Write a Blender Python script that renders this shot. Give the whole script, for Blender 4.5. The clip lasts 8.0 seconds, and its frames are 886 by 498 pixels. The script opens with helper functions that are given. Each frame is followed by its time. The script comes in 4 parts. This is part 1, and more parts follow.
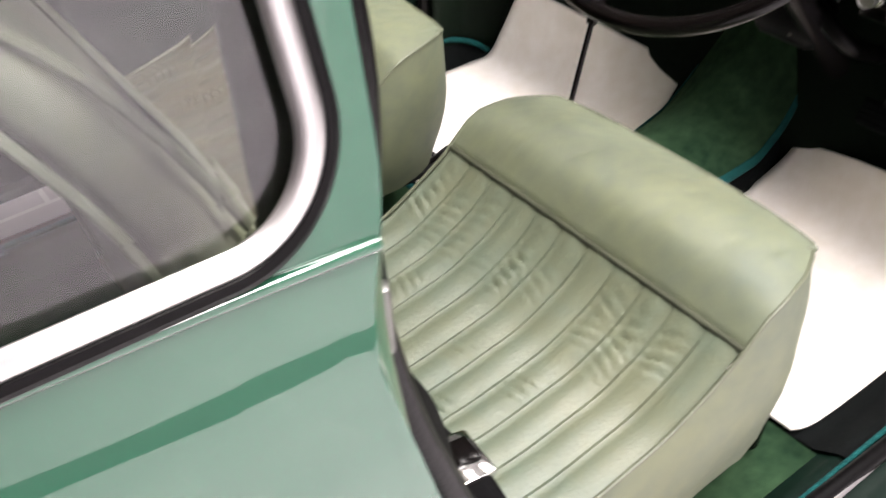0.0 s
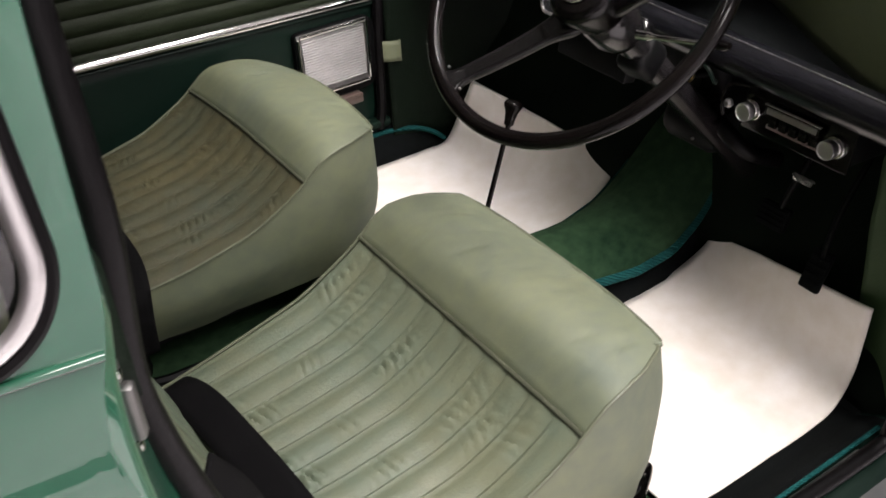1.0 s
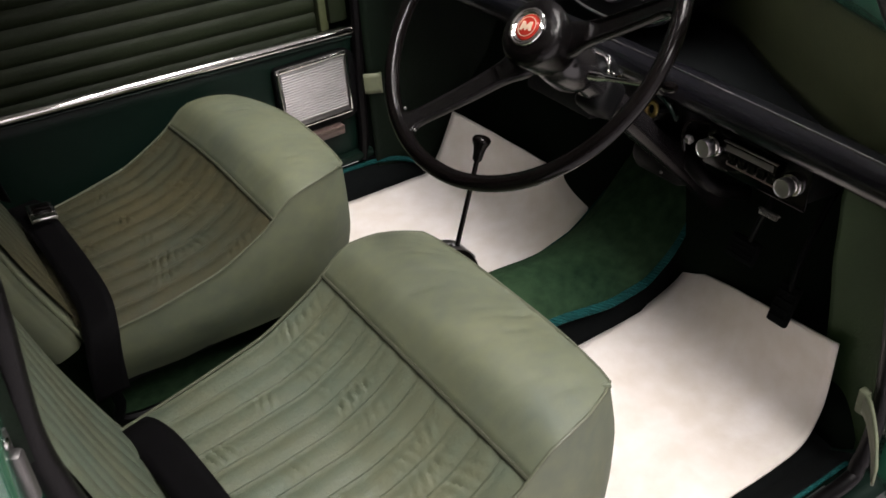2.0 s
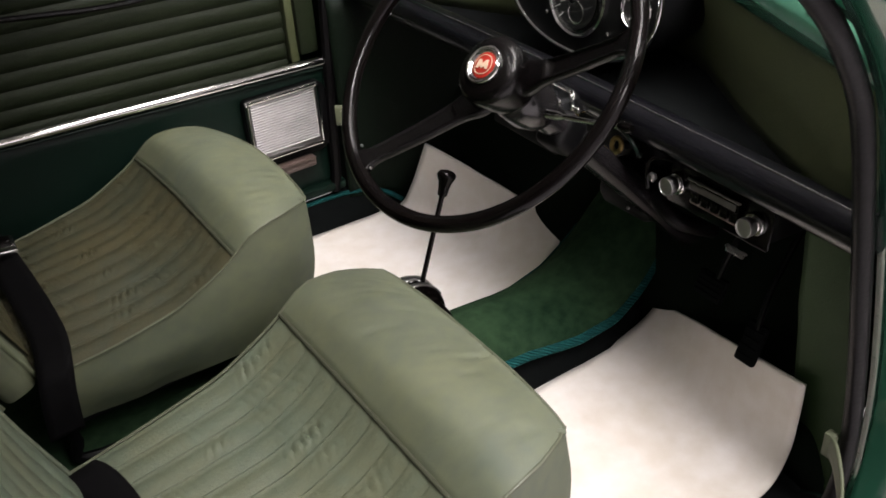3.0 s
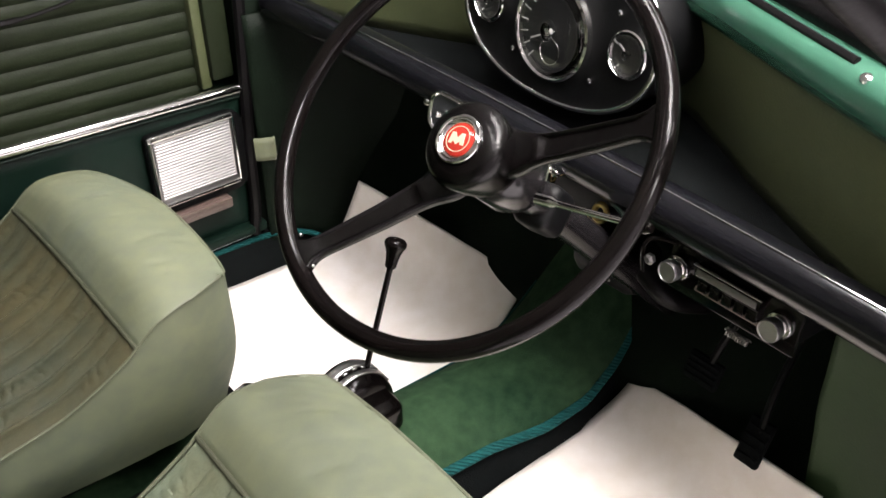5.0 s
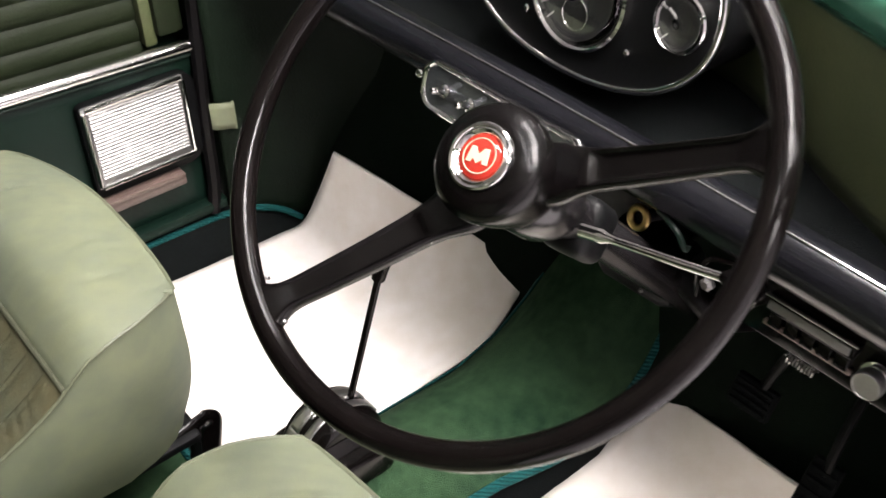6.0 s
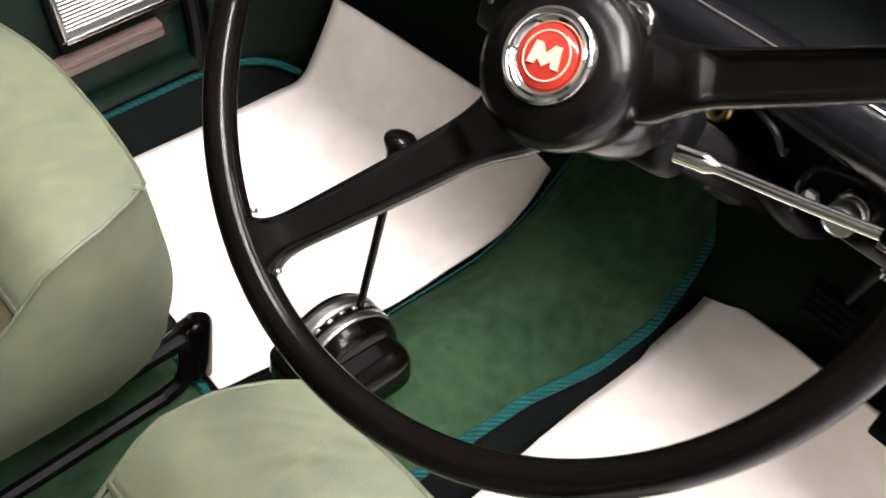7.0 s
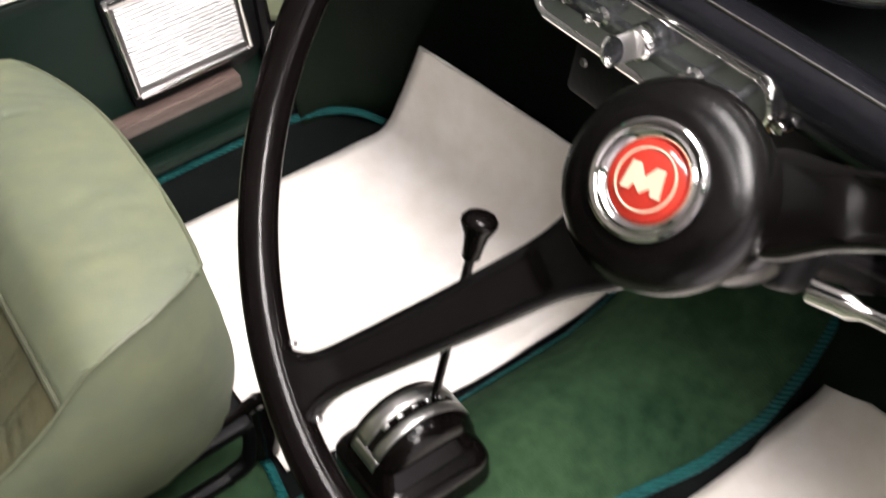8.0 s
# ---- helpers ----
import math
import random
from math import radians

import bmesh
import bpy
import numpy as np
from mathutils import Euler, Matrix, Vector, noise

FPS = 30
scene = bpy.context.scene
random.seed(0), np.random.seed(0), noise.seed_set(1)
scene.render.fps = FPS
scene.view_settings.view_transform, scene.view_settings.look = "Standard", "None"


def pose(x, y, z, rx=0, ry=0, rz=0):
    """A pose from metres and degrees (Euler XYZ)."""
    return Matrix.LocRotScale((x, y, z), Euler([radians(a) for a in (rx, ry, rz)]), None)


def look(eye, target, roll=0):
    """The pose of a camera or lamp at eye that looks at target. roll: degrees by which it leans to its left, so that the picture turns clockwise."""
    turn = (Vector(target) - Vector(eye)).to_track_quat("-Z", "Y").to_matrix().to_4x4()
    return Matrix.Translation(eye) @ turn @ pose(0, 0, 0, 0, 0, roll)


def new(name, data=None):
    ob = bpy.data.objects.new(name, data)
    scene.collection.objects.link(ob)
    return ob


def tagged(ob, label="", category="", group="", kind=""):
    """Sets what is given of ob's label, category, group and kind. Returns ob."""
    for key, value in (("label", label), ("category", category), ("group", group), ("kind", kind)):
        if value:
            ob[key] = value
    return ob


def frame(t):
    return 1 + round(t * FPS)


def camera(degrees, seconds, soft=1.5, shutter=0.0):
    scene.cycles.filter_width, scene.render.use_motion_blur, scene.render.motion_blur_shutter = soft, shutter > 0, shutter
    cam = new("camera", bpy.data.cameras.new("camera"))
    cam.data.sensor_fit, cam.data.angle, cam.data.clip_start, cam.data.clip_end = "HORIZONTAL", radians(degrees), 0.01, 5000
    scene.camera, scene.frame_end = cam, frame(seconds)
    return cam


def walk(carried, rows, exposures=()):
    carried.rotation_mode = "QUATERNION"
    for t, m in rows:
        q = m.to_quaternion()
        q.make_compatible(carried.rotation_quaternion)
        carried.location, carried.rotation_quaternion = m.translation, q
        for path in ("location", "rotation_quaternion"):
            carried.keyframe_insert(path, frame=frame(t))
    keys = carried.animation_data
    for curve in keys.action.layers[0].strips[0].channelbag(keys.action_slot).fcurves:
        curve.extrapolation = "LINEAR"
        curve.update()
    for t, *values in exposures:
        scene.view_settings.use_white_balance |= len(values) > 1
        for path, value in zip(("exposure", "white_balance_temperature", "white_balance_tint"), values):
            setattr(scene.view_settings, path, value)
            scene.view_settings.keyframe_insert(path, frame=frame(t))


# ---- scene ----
cam = camera(49.0, 8.0, shutter=0.5)
PATH = [
    (0, (-0.592, -0.902, 1.208), (0.287, 0.363, -0.067), -3.5),
    (0.5, (-0.562, -0.993, 1.261), (0.35, 0.316, 0.055), -2.2),
    (1, (-0.495, -1.058, 1.294), (0.384, 0.305, 0.124), -3.2),
    (1.5, (-0.451, -1.091, 1.314), (0.401, 0.299, 0.156), -4.3),
    (3, (-0.365, -1.096, 1.322), (0.518, 0.318, 0.218), -3.9),
    (3.5, (-0.331, -1.072, 1.324), (0.575, 0.338, 0.232), -3.5),
    (4, (-0.306, -1.016, 1.319), (0.643, 0.374, 0.238), -2.5),
    (4.5, (-0.290, -0.924, 1.315), (0.714, 0.408, 0.214), -1.1),
    (5.8, (-0.148, -0.668, 1.255), (0.866, 0.53, 0.015), 0.0),
    (6, (-0.122, -0.618, 1.24), (0.886, 0.551, -0.031), 0.2),
    (6.5, (-0.086, -0.514, 1.196), (0.904, 0.542, -0.183), 1.6),
    (7, (-0.025, -0.467, 1.165), (0.821, 0.511, -0.36), 0.7),
    (7.5, (0.004, -0.438, 1.157), (0.785, 0.572, -0.382), -0.9),
    (8, (0.051, -0.394, 1.133), (0.759, 0.73, -0.362), -5.0),
]
walk(cam, [(t, look(eye, target, roll)) for t, eye, target, roll in PATH],
     exposures=[(0, 0.65), (0.5, 0.36), (1.0, 0.02), (1.5, -0.42), (3.0, -0.34), (3.5, -0.25), (4.0, 0.04), (4.5, 0.32), (6.0, 0.78), (6.5, 0.74), (7.0, 0.60), (7.5, 0.49), (8.0, 0.49)])

# ---- light ----
world = bpy.data.worlds.new("world")
scene.world = world
world.use_nodes = True
world.node_tree.nodes["Background"].inputs[0].default_value = (0.9, 0.95, 1.0, 1)
world.node_tree.nodes["Background"].inputs[1].default_value = 0.004


def area(name, at, target, sx, sy, watts, colour=(1, 0.93, 0.925)):
    lamp = bpy.data.lights.new(name, "AREA")
    lamp.shape, lamp.size, lamp.size_y, lamp.energy, lamp.color = "RECTANGLE", sx, sy, watts, colour
    ob = new(name, lamp)
    ob.matrix_world = look(at, target)
    return ob


LAMPS = [(0.70, -0.50, 2.75), (0.30, -1.5, 2.75), (0.15, -2.8, 2.75), (2.0, -0.3, 2.75)]
POWER = [39, 66, 44, 15]
SPREAD = [180, 180, 120, 180]
for spot, watts, spread in zip(LAMPS, POWER, SPREAD):
    area("tube_light", (spot[0], spot[1], spot[2] - 0.06), (spot[0], spot[1], 0), 0.5, 1.5, watts).data.spread = radians(spread)


# ---- materials ----
def material(name, colour, rough=0.5, metal=0.0, coat=0.0, vary=0.0, vscale=20.0, bump=0.0, bscale=200.0, rvary=0.0, colour2=None, sheen=0.0, spec=0.5, stretch=(1, 1, 1)):
    mat = bpy.data.materials.new(name)
    mat.use_nodes = True
    tree = mat.node_tree
    bsdf = tree.nodes["Principled BSDF"]
    bsdf.inputs["Base Color"].default_value = (*colour, 1)
    bsdf.inputs["Roughness"].default_value = rough
    bsdf.inputs["Metallic"].default_value = metal
    bsdf.inputs["Coat Weight"].default_value = coat
    bsdf.inputs["Coat Roughness"].default_value = 0.04
    bsdf.inputs["Sheen Weight"].default_value = sheen
    bsdf.inputs["Specular IOR Level"].default_value = spec
    tex = tree.nodes.new("ShaderNodeTexCoord")
    mapping = tree.nodes.new("ShaderNodeMapping")
    mapping.inputs["Scale"].default_value = stretch
    tree.links.new(tex.outputs["Object"], mapping.inputs[0])

    def noise_node(scale, detail):
        n = tree.nodes.new("ShaderNodeTexNoise")
        n.inputs["Scale"].default_value = scale
        n.inputs["Detail"].default_value = detail
        tree.links.new(mapping.outputs[0], n.inputs["Vector"])
        return n

    if vary > 0 or colour2:
        broad = noise_node(vscale, 4)
        fine = noise_node(vscale * 9, 3)
        both = tree.nodes.new("ShaderNodeMath")
        both.operation = "MULTIPLY_ADD"
        both.inputs[1].default_value = 0.35
        tree.links.new(fine.outputs["Fac"], both.inputs[0])
        part_broad = tree.nodes.new("ShaderNodeMath")
        part_broad.operation = "MULTIPLY"
        part_broad.inputs[1].default_value = 0.65
        tree.links.new(broad.outputs["Fac"], part_broad.inputs[0])
        tree.links.new(part_broad.outputs[0], both.inputs[2])
        ramp = tree.nodes.new("ShaderNodeMapRange")
        ramp.inputs["From Min"].default_value = 0.35
        ramp.inputs["From Max"].default_value = 0.65
        tree.links.new(both.outputs[0], ramp.inputs["Value"])
        mix = tree.nodes.new("ShaderNodeMix")
        mix.data_type = "RGBA"
        other = colour2 or tuple(c * (1 - vary) for c in colour)
        mix.inputs["A"].default_value = (*colour, 1)
        mix.inputs["B"].default_value = (*other, 1)
        tree.links.new(ramp.outputs[0], mix.inputs["Factor"])
        tree.links.new(mix.outputs["Result"], bsdf.inputs["Base Color"])
        if rvary:
            rr = tree.nodes.new("ShaderNodeMapRange")
            rr.inputs["To Min"].default_value = max(0.02, rough - rvary)
            rr.inputs["To Max"].default_value = rough + rvary
            tree.links.new(both.outputs[0], rr.inputs["Value"])
            tree.links.new(rr.outputs[0], bsdf.inputs["Roughness"])
    if bump > 0:
        grain = noise_node(bscale, 5)
        b = tree.nodes.new("ShaderNodeBump")
        b.inputs["Strength"].default_value = bump
        b.inputs["Distance"].default_value = 0.002
        tree.links.new(grain.outputs["Fac"], b.inputs["Height"])
        tree.links.new(b.outputs[0], bsdf.inputs["Normal"])
    return mat


PAINT = material("green_paint", (0.0175, 0.080, 0.046), 0.16, coat=1.0, vary=0.06, vscale=6, rvary=0.03)
PAINT.node_tree.nodes["Principled BSDF"].inputs["Coat IOR"].default_value = 1.62
PAINT.node_tree.nodes["Principled BSDF"].inputs["Coat Roughness"].default_value = 0.012
PAINT.node_tree.nodes["Principled BSDF"].inputs["Specular IOR Level"].default_value = 0.25
PAINT_DASH = material("green_dash_paint", (0.027, 0.088, 0.056), 0.24, coat=0.4, vary=0.06, vscale=6, rvary=0.03)
# body green made near black: the cabin's shade is put into the colour
PAINT_SHADED = material("shaded_green_paint", (0.0024, 0.009, 0.00585), 0.42, spec=0.2, vary=0.15, vscale=8, rvary=0.05)
VINYL = material("sage_vinyl", (0.127, 0.139, 0.081), 0.58, colour2=(0.086, 0.103, 0.073), vscale=5, bump=0.10, bscale=520, rvary=0.06, spec=0.4)
PIPING_EDGE = material("edge_piping_vinyl", (0.088, 0.098, 0.060), 0.5, vary=0.2, vscale=40, bump=0.2, bscale=400)
PIPING = material("dark_seam_vinyl", (0.052, 0.056, 0.034), 0.5, vary=0.25, vscale=40, bump=0.2, bscale=400)
VINYL_PLEAT = material("sage_pleated_vinyl", (0.104, 0.113, 0.069), 0.46, colour2=(0.082, 0.107, 0.076), vscale=5, bump=0.3, bscale=260, rvary=0.08)
VINYL_WORN = material("worn_brownish_pleated_vinyl", (0.063, 0.056, 0.027), 0.46, colour2=(0.040, 0.046, 0.029), vscale=4.5, bump=0.3, bscale=260, rvary=0.08)
# same vinyl family as the seats, darkened to hold the far door's shade
VINYL_SHADED = material("shaded_olive_vinyl", (0.01199, 0.01639, 0.007675), 0.5, colour2=(0.009754, 0.01375, 0.006636), vscale=8, bump=0.25, bscale=380, rvary=0.06, spec=0.12)
VINYL_LINER = material("olive_liner", (0.05904, 0.06888, 0.02788), 0.55, colour2=(0.04756, 0.05822, 0.0246), vscale=7, bump=0.25, bscale=300)
# trim board for the passenger side, with its shade mixed into the green
BOARD_SHADED = material("shaded_green_board", (0.002063, 0.005688, 0.002398), 0.6, colour2=(0.001729, 0.004684, 0.002063), vscale=9, bump=0.3, bscale=300, spec=0.12)
KICK = material("green_trim_board", (0.0272, 0.05032, 0.01836), 0.6, colour2=(0.02244, 0.04352, 0.01666), vscale=9, bump=0.3, bscale=300, spec=0.15)
CARPET = material("green_carpet", (0.008, 0.022, 0.0115), 0.95, colour2=(0.034, 0.069, 0.033), vscale=6, bump=0.9, bscale=700, spec=0.05)
# green footwell lining taken almost to black, so the colour holds the under-dash shade
FOOTWELL_SHADE = material("shaded_footwell_lining", (0.0022, 0.0046, 0.0026), 0.95, colour2=(0.0036, 0.0074, 0.0038), vscale=10, bump=0.6, bscale=500, spec=0.1)
CARPET_DARK = material("black_carpet", (0.0016, 0.0022, 0.0022), 0.95, colour2=(0.003, 0.004, 0.004), vscale=14, bump=0.8, bscale=600, spec=0.1)
BINDING = material("teal_binding", (0.003, 0.066, 0.064), 0.8, vary=0.35, vscale=60, bump=0.6, bscale=500, spec=0.2)
_t = BINDING.node_tree
_w = _t.nodes.new("ShaderNodeTexWave")
_w.wave_type, _w.bands_direction = "BANDS", "DIAGONAL"
_w.inputs["Scale"].default_value = 75
_w.inputs["Distortion"].default_value = 1.5
_b = _t.nodes.new("ShaderNodeBump")
_b.inputs["Strength"].default_value = 0.8
_b.inputs["Distance"].default_value = 0.002
_t.links.new([n for n in _t.nodes if n.type == "MAPPING"][0].outputs[0], _w.inputs["Vector"])
_t.links.new(_w.outputs["Fac"], _b.inputs["Height"])
_t.links.new(_b.outputs[0], _t.nodes["Principled BSDF"].inputs["Normal"])
MAT = material("cream_mat", (0.86, 0.83, 0.80), 0.44, colour2=(0.70, 0.645, 0.565), vscale=3, bump=0.12, bscale=120, rvary=0.06)
BLACK = material("black_gloss_plastic", (0.0024, 0.0018, 0.0017), 0.14, vary=0.2, vscale=30, rvary=0.05, spec=0.2)
HUB_BLACK = material("satin_black_plastic", (0.0016, 0.0012, 0.0012), 0.25, vary=0.2, vscale=30, bump=0.03, bscale=350, rvary=0.04, spec=0.24)
BLACK_VINYL = material("black_rail_vinyl", (0.0042, 0.0042, 0.0055), 0.2, spec=0.42, vary=0.2, vscale=12, bump=0.01, bscale=300, rvary=0.02)
BLACK_MATT = material("black_matt_metal", (0.0016, 0.0017, 0.0019), 0.5, spec=0.15, vary=0.3, vscale=15, bump=0.15, bscale=150)
RUBBER = material("black_rubber", (0.00245, 0.0021, 0.00231), 0.38, spec=0.13, vary=0.25, vscale=30, bump=0.2, bscale=180)
WEBBING = material("black_webbing", (0.0028, 0.0026, 0.003), 0.75, spec=0.08, vary=0.3, vscale=70, bump=0.5, bscale=600, stretch=(1, 3, 1))
CHROME = material("chrome", (0.78, 0.77, 0.75), 0.10, metal=1.0, vary=0.08, vscale=40, rvary=0.05)
GRILLE = material("satin_ribbed_metal", (0.25, 0.247, 0.243), 0.42, metal=1.0, vary=0.2, vscale=25, rvary=0.08)
ALLOY = material("brushed_alloy", (0.46, 0.45, 0.445), 0.36, metal=1.0, vary=0.12, vscale=40, rvary=0.08)
STEEL = material("dull_steel", (0.22, 0.215, 0.21), 0.45, metal=1.0, vary=0.15, vscale=40)
TRIM = material("satin_bright_trim", (0.576, 0.5688, 0.5544), 0.30, metal=1.0, vary=0.08, vscale=40, rvary=0.05)
SWITCH_PLATE = material("blue_grey_panel_metal", (0.16, 0.166, 0.182), 0.16, metal=0.8, vary=0.1, vscale=40, rvary=0.06)
BRASS = material("brass", (0.55, 0.40, 0.16), 0.3, metal=1.0, vary=0.15, vscale=50)
BROWN = material("brown_plastic", (0.10, 0.070, 0.060), 0.4, vary=0.2, vscale=20, bump=0.1)
RED = material("red_enamel", (0.26, 0.020, 0.013), 0.12, coat=0.8, vary=0.1, vscale=60)
CREAM = material("cream_enamel", (0.42, 0.31, 0.22), 0.25, vary=0.08, vscale=60)
DIAL = material("dial_black", (0.004, 0.004, 0.0045), 0.35, vary=0.2, vscale=40)
WHITE = material("dial_white", (0.30, 0.30, 0.285), 0.4)
CONCRETE = material("pale_floor", (0.80, 0.78, 0.79), 0.45, vary=0.25, vscale=2, bump=0.1, bscale=40, rvary=0.1)
WALL_WHITE = material("white_wall", (0.84, 0.80, 0.84), 0.8, vary=0.06, vscale=1.5, bump=0.1, bscale=60)


def block_pattern(mat, width, height, joint, tones, turn):
    """Lays a running bond of blocks with joints into the colour of a material."""
    tree = mat.node_tree
    bond = tree.nodes.new("ShaderNodeTexBrick")
    place = tree.nodes.new("ShaderNodeMapping")
    place.inputs["Rotation"].default_value = turn
    bond.inputs["Scale"].default_value = 1.0
    bond.inputs["Brick Width"].default_value = width
    bond.inputs["Row Height"].default_value = height
    bond.inputs["Mortar Size"].default_value = joint
    for socket, tone in zip(("Color1", "Color2", "Mortar"), tones):
        bond.inputs[socket].default_value = (*tone, 1)
    tree.links.new([n for n in tree.nodes if n.type == "TEX_COORD"][0].outputs["Object"], place.inputs[0])
    tree.links.new(place.outputs[0], bond.inputs["Vector"])
    tree.links.new(bond.outputs["Color"], tree.nodes["Principled BSDF"].inputs["Base Color"])


block_pattern(WALL_WHITE, 0.44, 0.215, 0.012, ((0.84, 0.80, 0.84), (0.74, 0.70, 0.75), (0.92, 0.90, 0.92)), (radians(90), 0, 0))
block_pattern(CONCRETE, 0.62, 0.24, 0.006, ((0.74, 0.70, 0.72), (0.66, 0.62, 0.65), (0.88, 0.86, 0.86)), (0, 0, 0))
WALL = material("grey_wall", (0.14, 0.136, 0.134), 0.8, vary=0.1, vscale=1.5, bump=0.1, bscale=60)
CEILING = material("white_ceiling", (0.55, 0.54, 0.53), 0.8, vary=0.06, vscale=1.5, bump=0.05, bscale=60)
COLUMN = material("grey_black_enamel", (0.012, 0.0108, 0.0116), 0.22, vary=0.2, vscale=20, rvary=0.05)
HEADLINING = material("pale_headlining", (0.50, 0.50, 0.45), 0.8, vary=0.1, vscale=5, bump=0.2, bscale=200)


def glass_material(name, tint=(1, 1, 1)):
    mat = bpy.data.materials.new(name)
    mat.use_nodes = True
    b = mat.node_tree.nodes["Principled BSDF"]
    b.inputs["Base Color"].default_value = (*tint, 1)
    b.inputs["Transmission Weight"].default_value = 1.0
    b.inputs["Roughness"].default_value = 0.0
    b.inputs["IOR"].default_value = 1.5
    return mat


GLASS = glass_material("window_glass")

LAMP_GLOW = bpy.data.materials.new("lamp_glow")
LAMP_GLOW.use_nodes = True
LAMP_GLOW.node_tree.nodes["Principled BSDF"].inputs["Emission Color"].default_value = (1, 0.97, 0.93, 1)
LAMP_GLOW.node_tree.nodes["Principled BSDF"].inputs["Emission Strength"].default_value = 6.0


# ---- building helpers ----
def put(name, bm, mat, smooth=True, thick=0.0, offset=-1.0):
    bmesh.ops.recalc_face_normals(bm, faces=bm.faces)
    me = bpy.data.meshes.new(name)
    bm.to_mesh(me)
    bm.free()
    me.materials.append(mat)
    if smooth:
        me.shade_smooth()
        me.set_sharp_from_angle(angle=radians(38))
    ob = new(name, me)
    if thick:
        s = ob.modifiers.new("thickness", "SOLIDIFY")
        s.thickness, s.offset = thick, offset
    return ob


def thing(name, at, label, category, group="", kind=""):
    ob = new(name)
    ob.empty_display_size = 0.05
    ob.matrix_world = Matrix.Translation(at)
    return tagged(ob, label, category, group, kind)


def part(name, bm, mat, parent, label="", smooth=True, thick=0.0, offset=-1.0):
    ob = put(name, bm, mat, smooth, thick, offset)
    ob.parent = parent
    top = parent
    back = Matrix.Identity(4)
    if top.type == "EMPTY":
        back = Matrix.Translation(-top.matrix_basis.translation)
    ob.matrix_parent_inverse = back
    if label:
        tagged(ob, label)
    return ob


def smoothline(pts, n=8, closed=False):
    """Catmull-Rom through the points."""
    p = [Vector(q) for q in pts]
    out = []
    m = len(p)
    for i in range(m if closed else m - 1):
        if closed:
            a, b, c, d = p[i - 1], p[i], p[(i + 1) % m], p[(i + 2) % m]
        else:
            a, b, c, d = p[max(i - 1, 0)], p[i], p[i + 1], p[min(i + 2, m - 1)]
        for k in range(n):
            t = k / n
            out.append(0.5 * ((2 * b) + (c - a) * t + (2 * a - 5 * b + 4 * c - d) * t * t + (3 * b - a - 3 * c + d) * t ** 3))
    if not closed:
        out.append(p[-1])
    return out


def tube(pts, radius, segs=10, closed=False, flat=1.0, up=None, bm=None):
    """A tube along the points; radius may be a number or one per point; flat squeezes it across `up`."""
    bm = bm or bmesh.new()
    pts = [Vector(q) for q in pts]
    m = len(pts)
    radii = radius if isinstance(radius, (list, tuple)) else [radius] * m
    rings = []
    side = None
    for i, p in enumerate(pts):
        a = pts[i - 1] if (i or closed) else p
        b = pts[(i + 1) % m] if (i < m - 1 or closed) else p
        d = (b - a).normalized()
        if up is not None:
            side = d.cross(Vector(up)).normalized()
        elif side is None:
            side = d.orthogonal().normalized()
        else:
            side = (side - d * side.dot(d)).normalized()
        other = side.cross(d).normalized()
        rings.append([bm.verts.new(p + radii[i] * (math.cos(2 * math.pi * k / segs) * side + flat * math.sin(2 * math.pi * k / segs) * other)) for k in range(segs)])
    for i in range(m if closed else m - 1):
        r, s = rings[i], rings[(i + 1) % m]
        for k in range(segs):
            bm.faces.new((r[k], r[(k + 1) % segs], s[(k + 1) % segs], s[k]))
    if not closed:
        bm.faces.new(rings[0][::-1])
        bm.faces.new(rings[-1])
    return bm


def lathe(profile, frame_m, segs=32, bm=None, cap=True):
    """Turn (radius, height) pairs round the local z of frame_m."""
    bm = bm or bmesh.new()
    rings = []
    for r, h in profile:
        rings.append([bm.verts.new(frame_m @ Vector((r * math.cos(2 * math.pi * k / segs), r * math.sin(2 * math.pi * k / segs), h))) for k in range(segs)])
    for a, b in zip(rings, rings[1:]):
        for k in range(segs):
            bm.faces.new((a[k], a[(k + 1) % segs], b[(k + 1) % segs], b[k]))
    if cap:
        bm.faces.new(rings[0][::-1])
        bm.faces.new(rings[-1])
    return bm


def box(lo, hi, bevel=0.0, segs=2, m=None, bm=None):
    bm = bm or bmesh.new()
    lo, hi = Vector(lo), Vector(hi)
    made = bmesh.ops.create_cube(bm, size=1.0)["verts"]
    for v in made:
        v.co = Vector([(lo[i] + hi[i]) / 2 + v.co[i] * (hi[i] - lo[i]) for i in range(3)])
    if bevel:
        edges = list({e for v in made for e in v.link_edges})
        res = bmesh.ops.bevel(bm, geom=edges, offset=bevel, segments=segs, affect="EDGES", profile=0.5)
        made = list({v for f in res["faces"] for v in f.verts} | {v for v in made if v.is_valid})
    if m is not None:
        for v in made:
            v.co = m @ v.co
    return bm


def sheet(f, nu, nv, bm=None, closed_u=False):
    """A grid surface f(u, v), u and v from 0 to 1."""
    bm = bm or bmesh.new()
    rows = [[bm.verts.new(f(i / nu, j / nv)) for j in range(nv + 1)] for i in range(nu + (0 if closed_u else 1))]
    n = len(rows)
    for i in range(n if closed_u else n - 1):
        a, b = rows[i], rows[(i + 1) % n]
        for j in range(nv):
            bm.faces.new((a[j], b[j], b[j + 1], a[j + 1]))
    return bm


